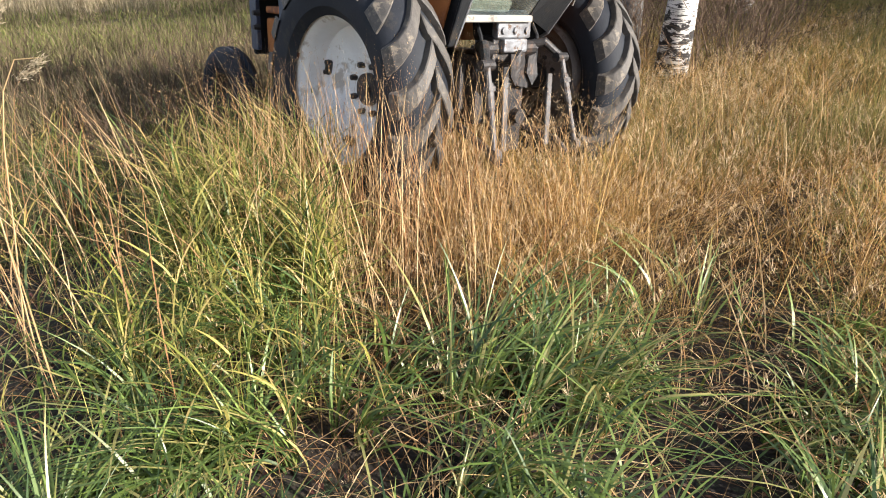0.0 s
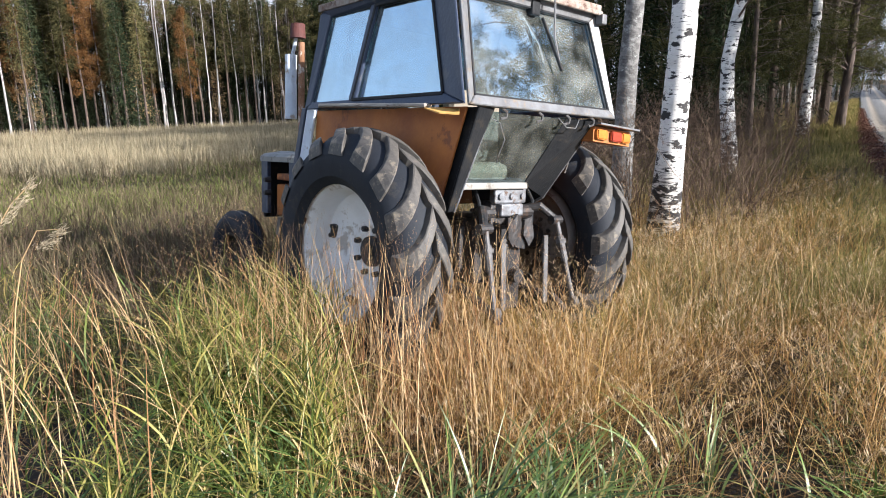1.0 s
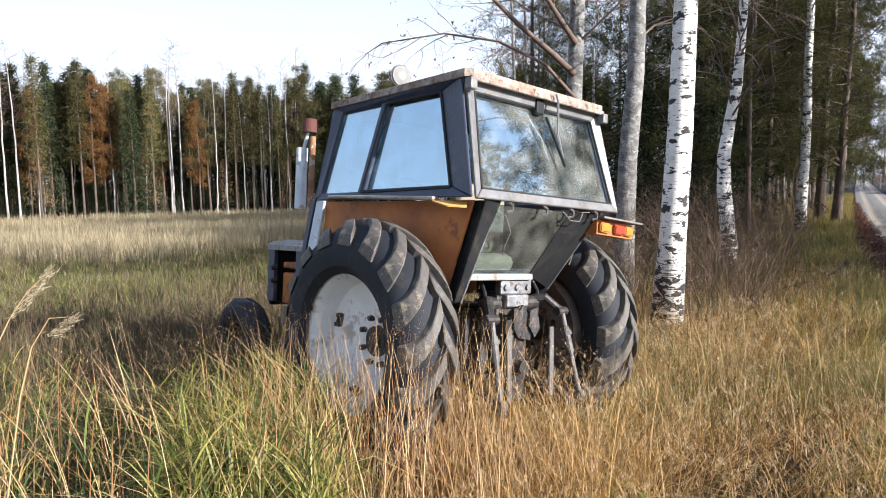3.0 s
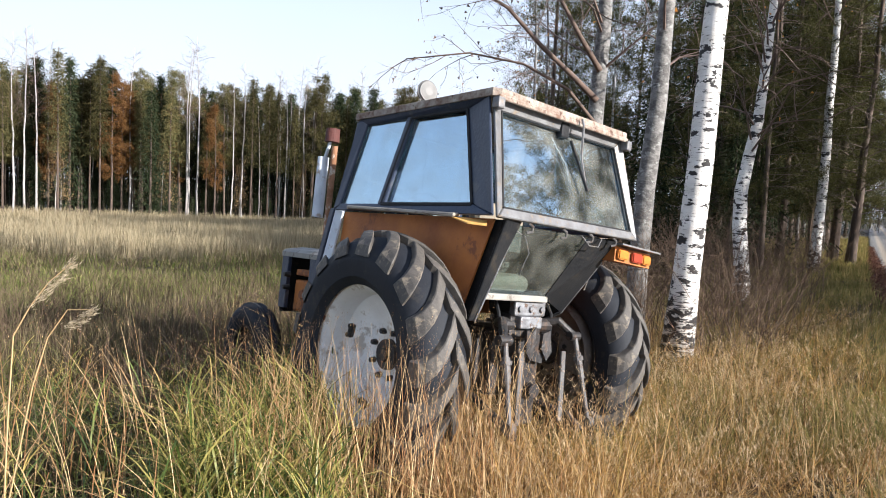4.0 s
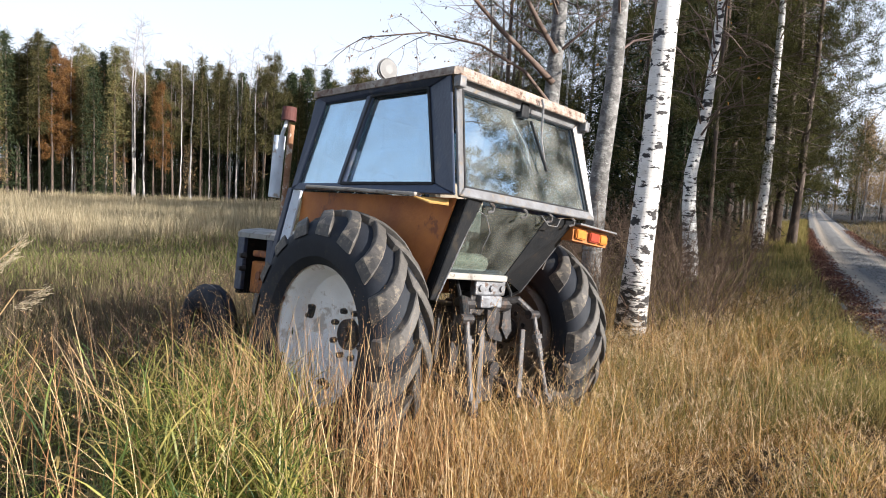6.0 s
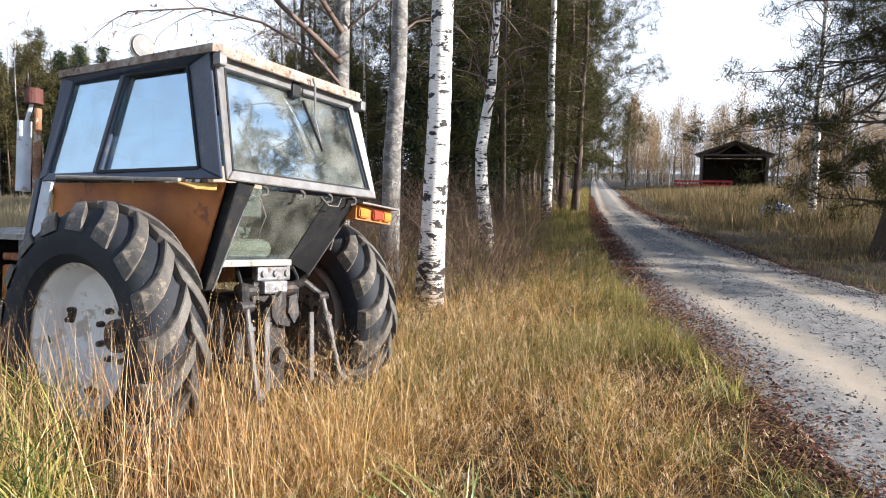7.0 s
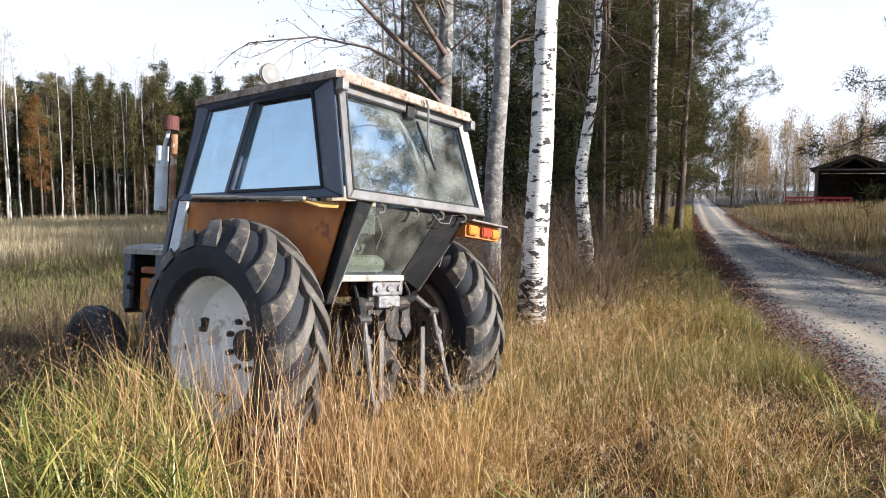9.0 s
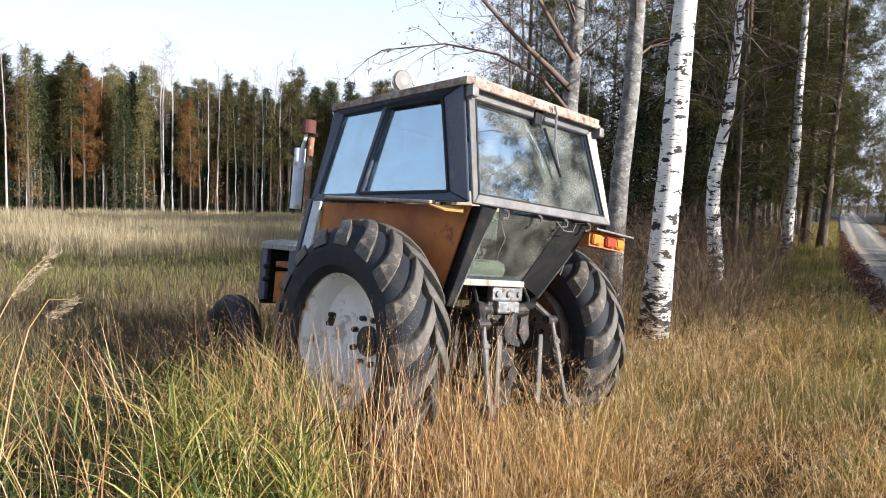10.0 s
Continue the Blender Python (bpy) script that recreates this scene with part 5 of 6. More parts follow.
for sx in (-1, 1):
    bm = bmesh.new()
    tube(bm, [(sx * 0.26, -0.36, 1.20), (sx * 0.27, -0.42, 1.10), (sx * 0.25, -0.44, 0.95), (sx * 0.20, -0.40, 0.85)], [0.012] * 4, 6)
    part("hydraulic_hose", bm, M_BLACK, tractor)
    bm = bmesh.new()
    plate(bm, ((sx * 0.05, -0.53, 0.98), (sx * 0.12, -0.53, 1.0), (sx * 0.13, -0.55, 0.86), (sx * 0.08, -0.55, 0.80), (sx * 0.03, -0.54, 0.88)), 0.02, (0, -1, 0))
    part("lug_plate", bm, M_GREASE, tractor, "oily hitch lug plate")

# ---- trees ----
def wobble(rng, base, top, n, amount):
    pts = []
    off = np.cumsum(rng.normal(0, amount, (n, 2)), 0)
    off -= off[0]
    off -= np.linspace(0, 1, n)[:, None] * off[-1]
    for i in range(n):
        t = i / (n - 1)
        p = Vector(base).lerp(Vector(top), t)
        pts.append(p + Vector((off[i, 0], off[i, 1], 0)))
    return pts


def trunk_bm(pts, r0, r1, n=12, flare=1.25):
    bm = bmesh.new()
    k = len(pts)
    radii = [r0 + (r1 - r0) * (i / (k - 1)) for i in range(k)]
    radii[0] *= flare
    tube(bm, pts, radii, n)
    for f in bm.faces:
        f.smooth = True
    return bm


def twigs_np(rng, starts, dirs, lengths, radius, depth, spread=0.7):
    """Branching twigs as thin three-sided tubes; returns arrays and the tips."""
    V, F, tips = [], [], []
    o = 0
    level = list(zip(starts, dirs, lengths, [radius] * len(starts), [0] * len(starts)))
    while level:
        nxt = []
        for p, d, L, r, k in level:
            d = d / np.linalg.norm(d)
            pts = [p]
            dd = d.copy()
            for s in range(3):
                dd = dd + rng.normal(0, 0.16, 3)
                dd /= np.linalg.norm(dd)
                pts.append(pts[-1] + dd * L / 3)
            e = np.cross(dd, [0.3, 0.5, 0.8])
            e /= np.linalg.norm(e)
            g = np.cross(dd, e)
            for s, q in enumerate(pts):
                rr = r * (1 - 0.75 * s / 3)
                for a in (0, 2.094, 4.189):
                    V.append(q + (e * math.cos(a) + g * math.sin(a)) * rr)
            for s in range(3):
                for a in range(3):
                    b = o + s * 3
                    F.append((b + a, b + (a + 1) % 3, b + 3 + (a + 1) % 3, b + 3 + a))
            o += 12
            tips.append(pts[-1])
            if k < depth:
                for j in range(3 if k == 0 else 2):
                    q = pts[1 + (j % 3)]
                    nd = dd + rng.normal(0, spread, 3)
                    nd[2] -= 0.1
                    nxt.append((q, nd, L * rng.uniform(0.45, 0.7), r * 0.5, k + 1))
        level = nxt
    return np.array(V), np.array(F), np.array(tips)


def needle_np(rng, points, dirs, size, count, width):
    """Sprays of needle blades round points."""
    P = np.repeat(points, count, 0)
    n = len(P)
    d = np.repeat(dirs, count, 0) * 0.7 + rng.normal(0, 0.75, (n, 3))
    d /= np.linalg.norm(d, axis=1)[:, None]
    L = size * rng.uniform(0.5, 1.2, n)[:, None]
    P = P + rng.normal(0, size * 0.35, (n, 3))
    s = np.cross(d, rng.normal(0, 1, (n, 3)))
    s /= np.linalg.norm(s, axis=1)[:, None]
    V = np.stack([P - s * width / 2, P + s * width / 2, P + d * L], 1).reshape(-1, 3)
    return V, np.arange(n * 3).reshape(-1, 3)


def crown_part(name, vf, material, parent, label=""):
    ob = new(name, np_mesh(name, vf[0], vf[1], [material]))
    ob.parent = parent
    if label:
        ob["label"] = label
    return ob


def make_birch(rng, height, r, lean=(0, 0), label="", leafy=0, bark=None, low=0.35, sides=12, wob=0.04, n_br=26, depth=2, category="birch tree", path=None):
    t = thing("birch_tree", Matrix(), label or "slender birch with white bark and bare twigs", category, "trees")
    pts = [Vector(p) for p in path] if path else wobble(rng, (0, 0, -0.3), (lean[0], lean[1], height), 12, wob)
    part("trunk", trunk_bm(pts, r, r * 0.18, sides), bark or M_BIRCH, t)
    st, di, le = [], [], []
    for i in range(n_br):
        k = low + (0.97 - low) * (i + rng.rand()) / n_br
        p = np.array(pts[int(k * 11)].lerp(pts[min(11, int(k * 11) + 1)], k * 11 % 1))
        a = rng.uniform(0, 6.283)
        st.append(p)
        di.append(np.array([math.cos(a), math.sin(a), rng.uniform(0.35, 1.0)]))
        le.append(height * rng.uniform(0.10, 0.2) * (1.25 - k))
    V, F, tips = twigs_np(rng, st, di, le, r * 0.17, depth)
    crown_part("crown", (V, F), M_TWIG, t, "bare brown twigs")
    if leafy:
        k = rng.randint(0, len(tips), leafy)
        v, f = needle_np(rng, tips[k] + rng.normal(0, 0.15, (leafy, 3)), np.zeros((leafy, 3)), 0.07, 1, 0.06)
        tagged(crown_part("leaf_scatter", (v, f), L_AUTUMN, t, "last yellow-brown leaves"), kind="stuff")
    return t


def make_pine(rng, height, r, low=0.45, label="", n_br=46, count=10, reach=0.2, size=0.17, width=0.02, leaf=None, tight=1.0, lean=(0, 0)):
    t = thing("pine_tree", Matrix(), label or "tall pine with a dark green needle crown", "pine tree", "trees")
    pts = wobble(rng, (0, 0, -0.3), (lean[0] + rng.normal(0, 0.2), lean[1] + rng.normal(0, 0.2), height), 10, 0.03)
    part("trunk", trunk_bm(pts, r, r * 0.15, 10), M_PINEBARK, t)
    st, di, le = [], [], []
    for i in range(n_br):
        k = low + (0.98 - low) * (i + rng.rand()) / n_br
        a = rng.uniform(0, 6.283)
        st.append(np.array(pts[int(k * 9)].lerp(pts[min(9, int(k * 9) + 1)], k * 9 % 1)))
        di.append(np.array([math.cos(a), math.sin(a), rng.uniform(-0.15, 0.4)]))
        le.append(height * reach * rng.uniform(0.6, 1.1) * (1.15 - k) ** 0.6 * min(1, (k - low) * 4 + 0.45))
    V, F, tips = twigs_np(rng, st, di, le, r * 0.16, 1, 0.55)
    crown_part("crown", (V, F), M_PINEBARK, t)
    mids = V.reshape(-1, 12, 3)[:, 7]
    P = np.concatenate([tips, mids, V.reshape(-1, 12, 3)[:, 10]])
    P = np.repeat(P, 3, 0) + rng.normal(0, 0.16 * height / 12 * tight, (len(P) * 3, 3))
    v, f = needle_np(rng, P, np.tile([0, 0, 0.5], (len(P), 1)), size, count, width)
    crown_part("foliage", (v, f), leaf or L_PINE, t, "dark green needles" if not leaf else "browned needles")
    return t


def make_spruce(rng, height, r, label="", whorls=22, per=9, size=0.5, width=0.10, reach=0.16, start=0.1, leaf=None):
    kind = "pine" if leaf else "spruce"
    t = thing(kind + "_tree", Matrix(), label or "dark green pointed spruce of the forest", kind + " tree", "trees")
    pts = wobble(rng, (0, 0, -0.3), (0, 0, height), 6, 0.01)
    part("trunk", trunk_bm(pts, r, 0.02, 7), M_PINEBARK, t)
    P, Dn = [], []
    for w in range(whorls):
        k = start + (0.99 - start) * (w / whorls) ** 0.9
        R = height * reach * (1.02 - k) ** 0.8 * rng.uniform(0.75, 1.15)
        a0 = rng.uniform(0, 6.28)
        for j in range(per):
            a = a0 + 6.283 * j / per + rng.normal(0, 0.2)
            rr = R * rng.uniform(0.7, 1.15)
            for s in (0.3, 0.6, 0.85, 1.0):
                P.append((math.cos(a) * rr * s, math.sin(a) * rr * s, height * k - rr * s * 0.28 + rng.normal(0, 0.08)))
                Dn.append((math.cos(a), math.sin(a), -0.5))
    v, f = needle_np(rng, np.array(P), np.array(Dn), size * height / 14, 3, width * height / 14)
    crown_part("foliage", (v, f), leaf or L_SPRUCE, t, "dark green drooping boughs" if not leaf else "olive needles")
    return t


build_grass()
rng = np.random.RandomState(21)


def put(t, x, y, rz=0.0, s=1.0):
    t.matrix_basis = Matrix.Translation((x, y, float(ground_z(x, y)))) @ Matrix.Rotation(rz, 4, "Z") @ Matrix.Diagonal((s, s, s, 1))
    return t


def again(t, x, y, rz, s):
    c = copy_thing(t, Matrix.Translation((x, y, float(ground_z(x, y)))) @ Matrix.Rotation(rz, 4, "Z"))
    c.scale = (s, s, s)
    return c


# birches beside the tractor
put(make_birch(rng, 15, 0.175, (0.35, -0.1), "thick white birch with black bark scars beside the tractor", 40, low=0.45, sides=20, wob=0.025), 2.70, 8.15)
put(make_birch(rng, 14, 0.165, (0.9, 0.3), "white birch with a kinked trunk at the verge", 40, low=0.35, sides=16,
               path=[(0, 0, -0.3), (-0.06, 0.02, 0.7), (-0.17, 0.05, 1.6), (-0.19, 0.06, 2.3), (-0.10, 0.04, 3.0), (0.0, 0, 3.7), (0.05, 0, 4.6), (0.09, 0, 5.6), (0.15, 0, 7), (0.1, 0, 9), (0.2, 0.1, 11.5), (0.3, 0.1, 14)]), 5.9, 13.75)
put(make_birch(rng, 15, 0.17, (0.2, 0.2), "white birch farther along the verge", 40, low=0.4, wob=0.03), 11.2, 21.1)
put(make_birch(rng, 13, 0.15, (0.4, 0.1), "grey-barked deciduous tree behind the tractor", 60, M_GREYBARK, 0.3, 16, 0.03, 30), 2.42, 9.2)
limbed = put(make_birch(rng, 13, 0.16, (0.1, 0.2), "grey-barked tree with long bare limbs behind the tractor", 60, M_GREYBARK, 0.3, 16, 0.03, 30), 1.95, 10.35)


def add_limb(tree, pts, r0, r1, hang, name="limb"):
    """A long bare limb with side twigs and a few shrivelled leaves."""
    bm = bmesh.new()
    n = len(pts)
    tube(bm, pts, [r0 + (r1 - r0) * k / (n - 1) for k in range(n)], 8)
    limb = part(name, bm, M_TWIG, tree, "dark bare limb", True)
    st, di, le = [], [], []
    for k in range(hang):
        t = 0.25 + 0.75 * (k + rng.rand()) / hang
        q = t * (n - 1)
        p = Vector(pts[int(q)]).lerp(Vector(pts[min(n - 1, int(q) + 1)]), q % 1)
        d = Vector(pts[-1]) - Vector(pts[0])
        st.append(np.array(p))
        di.append(np.array([d.x * 0.5, rng.normal(0, 0.6), d.z * 0.2]) + rng.normal(0, 0.5, 3))
        le.append(rng.uniform(0.35, 0.9))
    V, F, tips = twigs_np(rng, st, di, le, 0.009, 2, 0.5)
    crown_part("twig", (V, F), M_TWIG, limb)
    k = rng.randint(0, len(tips), 70)
    v, f = needle_np(rng, tips[k], np.tile([0, 0, -1.0], (70, 1)), 0.05, 1, 0.045)
    tagged(crown_part("dry_leaf", (v, f), M_TWIG, limb), kind="stuff")


add_limb(limbed, [(0, 0, 3.45), (-0.35, -0.05, 3.75), (-0.9, -0.1, 4.2), (-1.45, -0.2, 4.72), (-2.0, -0.25, 5.0), (-2.9, -0.3, 5.0)], 0.05, 0.012, 14)
add_limb(limbed, [(0.02, 0, 3.9), (-0.35, -0.1, 4.4), (-0.75, -0.2, 5.0), (-1.0, -0.2, 5.8)], 0.045, 0.015, 8)
add_limb(limbed, [(0.0, 0, 3.1), (-0.5, -0.3, 3.55), (-1.2, -0.5, 3.85), (-2.0, -0.6, 3.95), (-2.9, -0.7, 3.8)], 0.03, 0.008, 14)

# wood on the left of the road
protos = [make_pine(rng, 13, 0.12, 0.2, n_br=46, count=13, size=0.17, width=0.015, tight=0.8), make_pine(rng, 15, 0.14, 0.35, n_br=42, count=13, size=0.17, width=0.015, tight=0.8), make_birch(rng, 13, 0.10, (0.3, 0), n_br=22, low=0.3, leafy=120),
          make_birch(rng, 12, 0.08, (-0.2, 0.3), bark=M_GREYBARK, n_br=24, low=0.2, leafy=150), make_spruce(rng, 13, 0.14, size=0.42, width=0.05)]
first = [True] * 5
spots = []
k = 0
while len(spots) < 75 and k < 6000:
    k += 1
    y = 12 + 58 * rng.rand() ** 1.3
    x = float(road_l(y)) - 2.2 - 13 * rng.rand() ** 1.3
    az = math.degrees(math.atan2(x, y))
    if x < 0.6 + 0.03 * y or az < 5 or (x * x + y * y < 430 and az > 15) or any((x - a) ** 2 + (y - b) ** 2 < 1.3 for a, b in spots) or math.hypot(x - 2.7, y - 8.1) < 1.6 or math.hypot(x - 5.9, y - 13.7) < 1.4:
        continue
    spots.append((x, y))
    i = int(rng.choice(5, p=[0.3, 0.22, 0.2, 0.18, 0.10]))
    s = rng.uniform(0.75, 1.15)
    if first[i]:
        first[i] = False
        put(protos[i], x, y, rng.uniform(0, 6.28), s)
    else:
        again(protos[i], x, y, rng.uniform(0, 6.28), s)

# pines whose boughs hang towards the road, and young spruces between the trunks
edge = make_pine(rng, 12, 0.16, 0.16, "pine with boughs hanging towards the road", 78, 20, 0.25, 0.17, 0.014, tight=0.75)
put(edge, 13.2, 27.5)
for x, y, s in ((14.3, 25.6, 1.15), (13.4, 22.9, 1.0), (9.0, 23.5, 0.9), (15.6, 29.0, 1.15), (16.6, 31.0, 1.1), (20.0, 36.4, 1.1), (7.2, 21.0, 1.0), (18.3, 34.0, 1.0), (22.0, 40.0, 1.0), (26.0, 47.0, 1.1), (31.5, 56.0, 1.1), (10.0, 29.0, 1.1)):
    again(edge, x, y, rng.uniform(0, 6.28), s)
young = make_spruce(rng, 5, 0.06, "young spruce in the shade of the wood", 16, 8, 0.9, 0.10, 0.2, 0.04)
put(young, 4.6, 16.5)
for i in range(50):
    y = 13 + 45 * rng.rand()
    x = float(road_l(y)) - 3.5 - 13 * rng.rand()
    if math.degrees(math.atan2(x, y)) > 8:
        again(young, x, y, rng.uniform(0, 6.28), rng.uniform(0.5, 1.7))

# right of the road
put(make_pine(rng, 11, 0.32, 0.12, "broad dark pine with low boughs beyond the road", 120, 30, 0.32, 0.2, 0.014, tight=0.7, lean=(1.7, -0.8)), 13.2, 9.85)
put(make_birch(rng, 12, 0.16, (0.2, 0.1), "white birch beside the pine beyond the road", 60, low=0.3), 20.9, 18.7)
for x, y, i, s in ((17.5, 11.5, 0, 0.9), (22, 14, 0, 1.0), (26, 18, 2, 0.9), (24.5, 20.5, 3, 0.8), (28, 24, 3, 0.9), (31, 23, 2, 0.8), (19.5, 13.5, 3, 0.9), (33, 27, 3, 0.7)):
    again(protos[i], x, y, rng.uniform(0, 6.28), s)
for x, y, s in ((16.2, 11.0, 0.9), (18.6, 9.4, 0.85), (22.5, 12.2, 1.0), (17.8, 2.6, 0.95), (22.5, 6.5, 1.05)):
    again(edge, x, y, rng.uniform(0, 6.28), s)


def thicket(tree):
    """Bare saplings between the shed and the pine."""
    for i in range(16):
        d, a = rng.uniform(26, 40), radians(rng.uniform(46, 58))
        again(tree, d * math.sin(a), d * math.cos(a), rng.uniform(0, 6.28), rng.uniform(0.25, 0.5))


def make_far_wood(rng):
    t = thing("birch_tree", Matrix(), "distant bare birch in a pale brown haze of twigs", "birch tree", "trees")
    pts = wobble(rng, (0, 0, -0.3), (0.3, 0.2, 11), 8, 0.05)
    part("trunk", trunk_bm(pts, 0.09, 0.03, 6), M_FARBIRCH, t)
    st, di, le = [], [], []
    for i in range(26):
        k = 0.15 + 0.83 * (i + rng.rand()) / 26
        a = rng.uniform(0, 6.283)
        st.append(np.array(pts[int(k * 7)].lerp(pts[min(7, int(k * 7) + 1)], k * 7 % 1)))
        di.append(np.array([math.cos(a), math.sin(a), rng.uniform(0.5, 1.2)]))
        le.append(2.2 * rng.uniform(0.5, 1.0) * (1.2 - k))
    V, F, tips = twigs_np(rng, st, di, le, 0.03, 1)
    crown_part("crown", (V, F), M_TWIG, t, "bare brown twigs")
    P = np.repeat(tips, 12, 0) + rng.normal(0, 0.35, (len(tips) * 12, 3))
    v, f = needle_np(rng, P, np.tile([0, 0, 0.8], (len(P), 1)), 0.4, 1, 0.06)
    tagged(crown_part("twig_mass", (v, f), L_FARLEAF, t), kind="stuff")
    return t


haze = make_far_wood(rng)
put(haze, 46.0, 66.0)
thicket(haze)
for i in range(130):
    d, a = rng.uniform(74, 112), radians(rng.uniform(34.0, 63))
    s = rng.uniform(0.6, 1.0)
    if rng.rand() < 0.14:
        again(protos[4], d * math.sin(a), d * math.cos(a), rng.uniform(0, 6.28), s * 0.75)
    else:
        again(haze, d * math.sin(a), d * math.cos(a), rng.uniform(0, 6.28), s)
for i in range(26):
    d, a = rng.uniform(120, 170), radians(rng.uniform(26, 36))
    again(protos[4] if i % 2 else protos[1], d * math.sin(a), d * math.cos(a), rng.uniform(0, 6.28), rng.uniform(0.8, 1.2))

for i in range(70):
    d, a = rng.uniform(80, 118), radians(rng.uniform(31.5, 62))
    again(haze, d * math.sin(a), d * math.cos(a), rng.uniform(0, 6.28), rng.uniform(0.3, 0.5))
for i in range(30):
    d, a = rng.uniform(90, 125), radians(rng.uniform(30.0, 62))
    again(young, d * math.sin(a), d * math.cos(a), rng.uniform(0, 6.28), rng.uniform(0.5, 1.1))

# forest edge across the field
far_p = [make_spruce(rng, 13, 0.13, whorls=26, per=11, size=0.55, width=0.075, reach=0.11), make_spruce(rng, 11, 0.12, whorls=22, per=11, size=0.55, width=0.075, reach=0.13, start=0.02),
         make_pine(rng, 13.5, 0.12, 0.40, n_br=40, count=8, size=0.26, width=0.032, reach=0.12, leaf=L_OLIVE, tight=0.8), make_birch(rng, 14.5, 0.095, (0.2, 0.1), n_br=30, low=0.5, sides=7, bark=M_FARBIRCH, wob=0.05),
         make_spruce(rng, 13, 0.10, "slim olive-green pine of the forest edge", 20, 8, 0.5, 0.055, 0.10, 0.42, L_OLIVE)]
far_p.append(make_pine(rng, 12.5, 0.11, 0.3, "pine with browned needles in the forest edge", n_br=34, count=7, size=0.26, width=0.032, reach=0.11, leaf=L_RUSSET, tight=0.8))
far_p.append(make_birch(rng, 13, 0.075, (-0.5, 0.2), n_br=26, low=0.55, sides=7, bark=M_FARBIRCH, wob=0.06))
first = [True] * 7
for i in range(430):
    a = radians(-47 + 60 * (i + rng.rand()) / 430)
    row = i % 5
    d = 57 + row * 3.6 + rng.uniform(-1.5, 2)
    j = int(rng.choice(7, p=[0.12, 0.10, 0.22, 0.12, 0.32, 0.03, 0.09] if row < 2 else [0.30, 0.18, 0.14, 0.03, 0.30, 0.04, 0.01]))
    x, y = d * math.sin(a), d * math.cos(a)
    s = rng.uniform(0.74, 0.95) if j != 3 else rng.uniform(0.82, 1.04)
    if first[j]:
        first[j] = False
        put(far_p[j], x, y, rng.uniform(0, 6.28), s)
    else:
        again(far_p[j], x, y, rng.uniform(0, 6.28), s)


for i in range(34):
    a, d = radians(-46 + 58 * (i + rng.rand()) / 34), rng.uniform(57, 68)
    again(haze, d * math.sin(a), d * math.cos(a), rng.uniform(0, 6.28), rng.uniform(0.4, 0.65))

# young spruces that fill the foot of the forest edge
for i in range(60):
    a, d = radians(-46 + 58 * (i + rng.rand()) / 60), rng.uniform(62, 76)
    again(young, d * math.sin(a), d * math.cos(a), rng.uniform(0, 6.28), rng.uniform(0.9, 1.6))

for i in range(50):
    a, d = radians(-46 + 58 * (i + rng.rand()) / 50), rng.uniform(57.5, 63)
    again(young, d * math.sin(a), d * math.cos(a), rng.uniform(0, 6.28), rng.uniform(0.3, 0.8))

# brushwood under the birches
def build_brush():
    rng = np.random.RandomState(8)
    st, di, le = [], [], []
    for i in range(800):
        y = 8.0 + 26 * rng.rand() ** 1.8
        x = float(road_l(y)) - 1.6 - 7 * rng.rand()
        if x < 1.2 or math.degrees(math.atan2(x, y)) < 9:
            continue
        for j in range(2):
            st.append(np.array([x + rng.normal(0, 0.1), y + rng.normal(0, 0.1), float(ground_z(x, y)) - 0.02]))
            di.append(np.array([rng.normal(0, 0.25), rng.normal(0, 0.25), 1.0]))
            le.append(rng.uniform(0.5, 1.5))
    V, F, tips = twigs_np(rng, st, di, le, 0.008, 2, 0.45)
    return stuff("brushwood", (V, F), L_SHRUB, "bare brown saplings and brushwood under the birches", "shrubs")


build_brush()


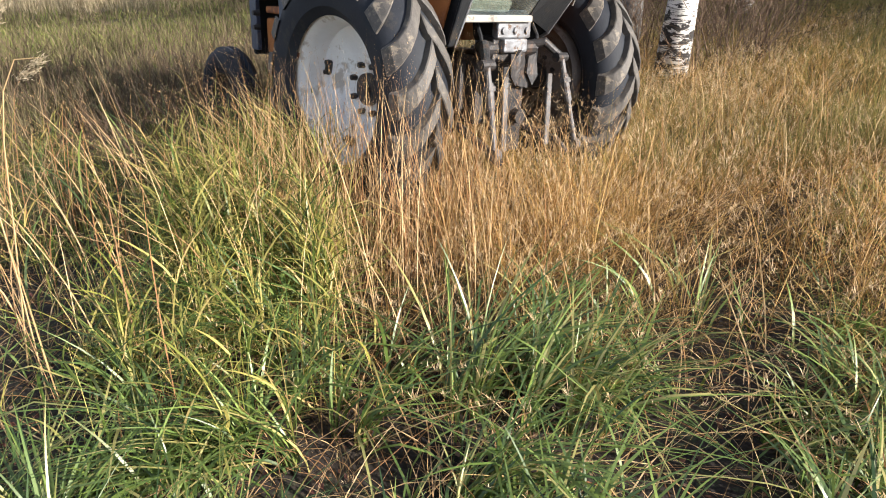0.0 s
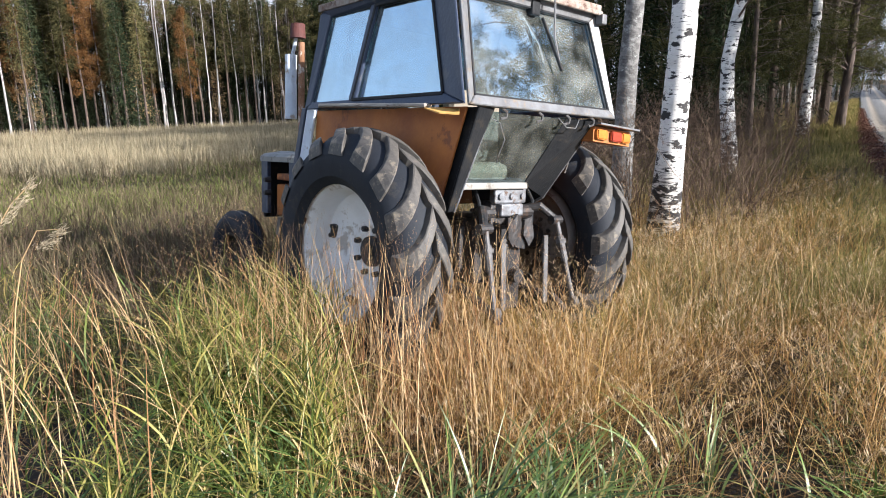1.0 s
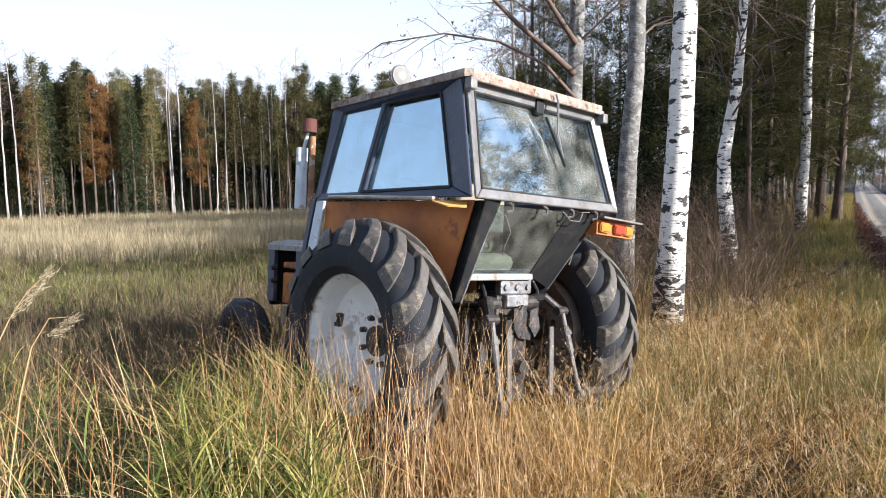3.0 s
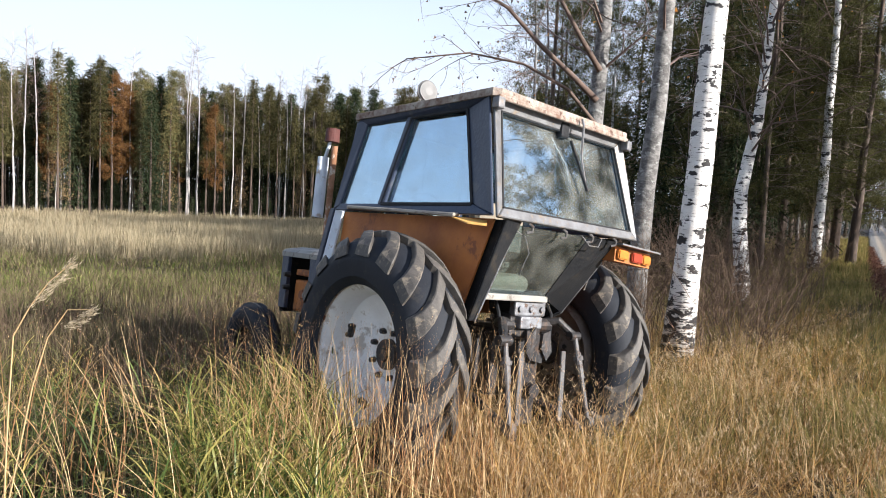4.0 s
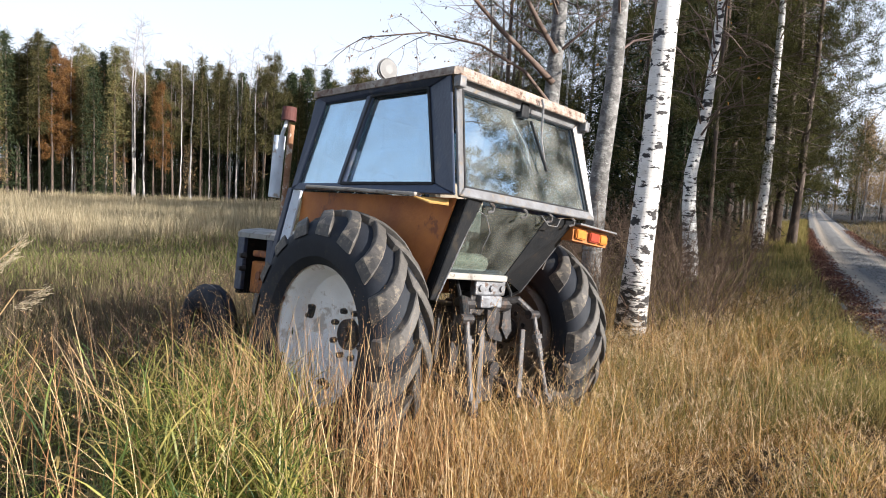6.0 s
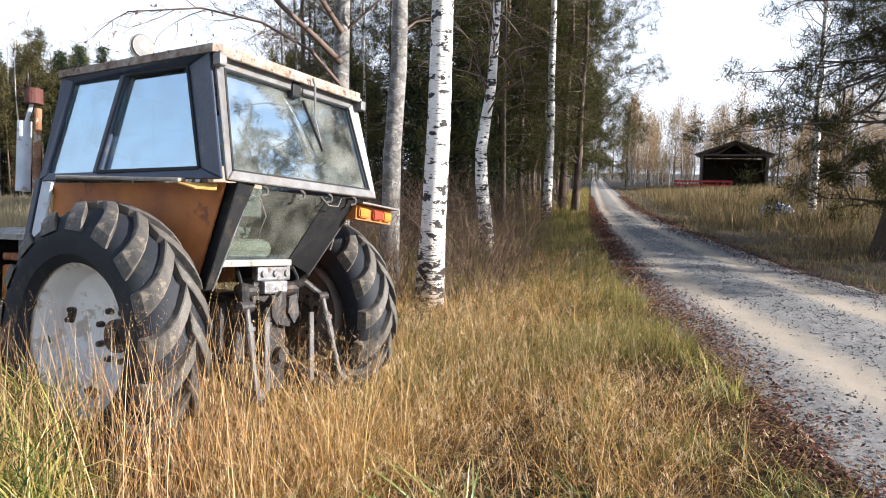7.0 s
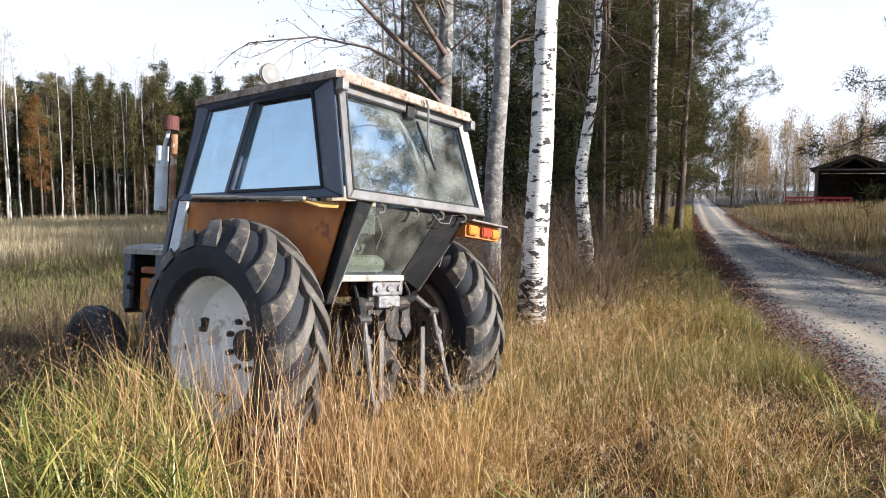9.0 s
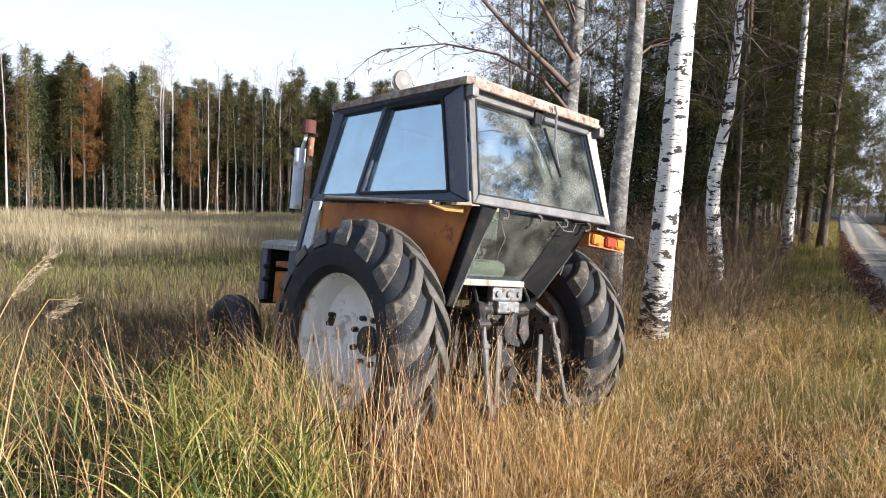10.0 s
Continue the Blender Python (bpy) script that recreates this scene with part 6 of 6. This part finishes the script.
# ---- beyond the road ----
def build_barn():
    b = thing("barn", pose(47.2, 51.6, float(ground_z(47.2, 51.6)) + 0.2, 0, 0, -42), "old dark timber shed with an open front and bare roof trusses", "barn")
    W, D, E, T = 2.75, 4.0, 3.0, 4.15
    for x in (-W, W):
        for y in (-D, D):
            bm = bmesh.new()
            box(bm, (x - 0.12, y - 0.12, -0.4), (x + 0.12, y + 0.12, E), 0.01)
            part("post", bm, M_BARNWOOD, b)
    for y in (-D, -D / 2, 0, D / 2, D):
        bm = bmesh.new()
        bar(bm, (-W - 0.5, y, E - 0.1), (0, y, T), 0.12, 0.2, (0, 1, 0))
        bar(bm, (W + 0.5, y, E - 0.1), (0, y, T), 0.12, 0.2, (0, 1, 0))
        bar(bm, (-W, y, E), (W, y, E), 0.12, 0.22, (0, 1, 0))
        for x in (-1.6, 1.6):
            bar(bm, (x, y, E), (0, y, T - 0.1), 0.08, 0.1, (0, 1, 0))
            bar(bm, (x, y, E), (x * 1.2, y, E + 0.62), 0.08, 0.1, (0, 1, 0))
        part("truss", bm, M_BARNWOOD, b)
    for sx in (-1, 1):
        bm = bmesh.new()
        plate(bm, ((0, -D - 0.4, T + 0.1), (sx * (W + 0.6), -D - 0.4, E + 0.02), (sx * (W + 0.6), D + 0.4, E + 0.02), (0, D + 0.4, T + 0.1)), 0.06, (0, 0, 1))
        part("roof", bm, M_BARNWOOD, b)
        bm = bmesh.new()
        box(bm, (sx * W - 0.05, -D, -0.4), (sx * W + 0.05, D, E - 0.2))
        part("side_wall", bm, M_BARNWOOD, b)
    bm = bmesh.new()
    box(bm, (-W, D - 0.05, -0.4), (W, D + 0.05, E - 0.2))
    part("back_wall", bm, M_BARNWOOD, b)
    bm = bmesh.new()
    plate(bm, ((-W - 0.3, D + 0.08, E - 0.15), (W + 0.3, D + 0.08, E - 0.15), (0, D + 0.08, T + 0.05)), 0.05, (0, 1, 0))
    part("gable", bm, M_BARNWOOD, b)


build_barn()


def build_red_implement():
    t = thing("harrow", pose(41.0, 48.4, float(ground_z(41, 48.4)) - 0.05, 0, 0, -40) @ Matrix.Diagonal((0.66, 0.8, 0.95, 1.0)), "red farm implement parked in weeds by the shed", "farm implement")
    for k in range(9):
        bm = bmesh.new()
        bar(bm, (-3.4 + k * 0.85, 0, 0.2), (-3.3 + k * 0.85, 0.1, 1.05), 0.12, 0.1, (0, 1, 0))
        part("tine", bm, M_REDMACH, t)
    bm = bmesh.new()
    bar(bm, (-3.7, 0, 0.95), (3.7, 0, 1.0), 0.16, 0.16)
    bar(bm, (-3.7, 0.5, 0.6), (3.7, 0.5, 0.62), 0.12, 0.12)
    part("beam", bm, M_REDMACH, t)


build_red_implement()


def build_tarp():
    """A crumpled sheet over a low heap."""
    rng = np.random.RandomState(2)
    u = np.linspace(-1, 1, 15)
    X, Y = np.meshgrid(u, u)
    Z = 0.2 * np.clip(1 - np.abs(X) ** 3, 0, 1) * np.clip(1 - np.abs(Y) ** 3, 0, 1) + 0.05 * rng.randn(15, 15)
    i = np.arange(225).reshape(15, 15)
    F = np.stack([i[:-1, :-1], i[:-1, 1:], i[1:, 1:], i[1:, :-1]], -1).reshape(-1, 4)
    ob = new("tarpaulin", np_mesh("tarpaulin", np.stack([X.ravel() * 0.6, Y.ravel() * 0.5, Z.ravel()], 1), F, [M_TARP]))
    ob.matrix_basis = pose(20.1, 19.6, float(ground_z(20.1, 19.6)) + 0.25, 8, -12, -40)
    sol = ob.modifiers.new("thickness", "SOLIDIFY")
    sol.thickness = 0.01
    tagged(ob, "crumpled pale blue tarpaulin over a heap in weeds", "tarpaulin")


build_tarp()


def build_bin():
    t = thing("waste_bin", pose(14.2, 10.1, float(ground_z(14.2, 10.1)), 0, 0, 20), "small dark bin beside the pine", "bin")
    bm = bmesh.new()
    rod(bm, (0, 0, -0.05), (0, 0, 0.5), 0.2, 0.23, 20)
    part("body", bm, M_BLACK, t)
    bm = bmesh.new()
    rod(bm, (0, 0, 0.505), (0, 0, 0.54), 0.25, 0.24, 20)
    rod(bm, (0, 0, 0.54), (0, 0, 0.57), 0.22, 0.12, 20)
    part("lid", bm, M_HOOD, t, "grey lid with leaves on it")


build_bin()
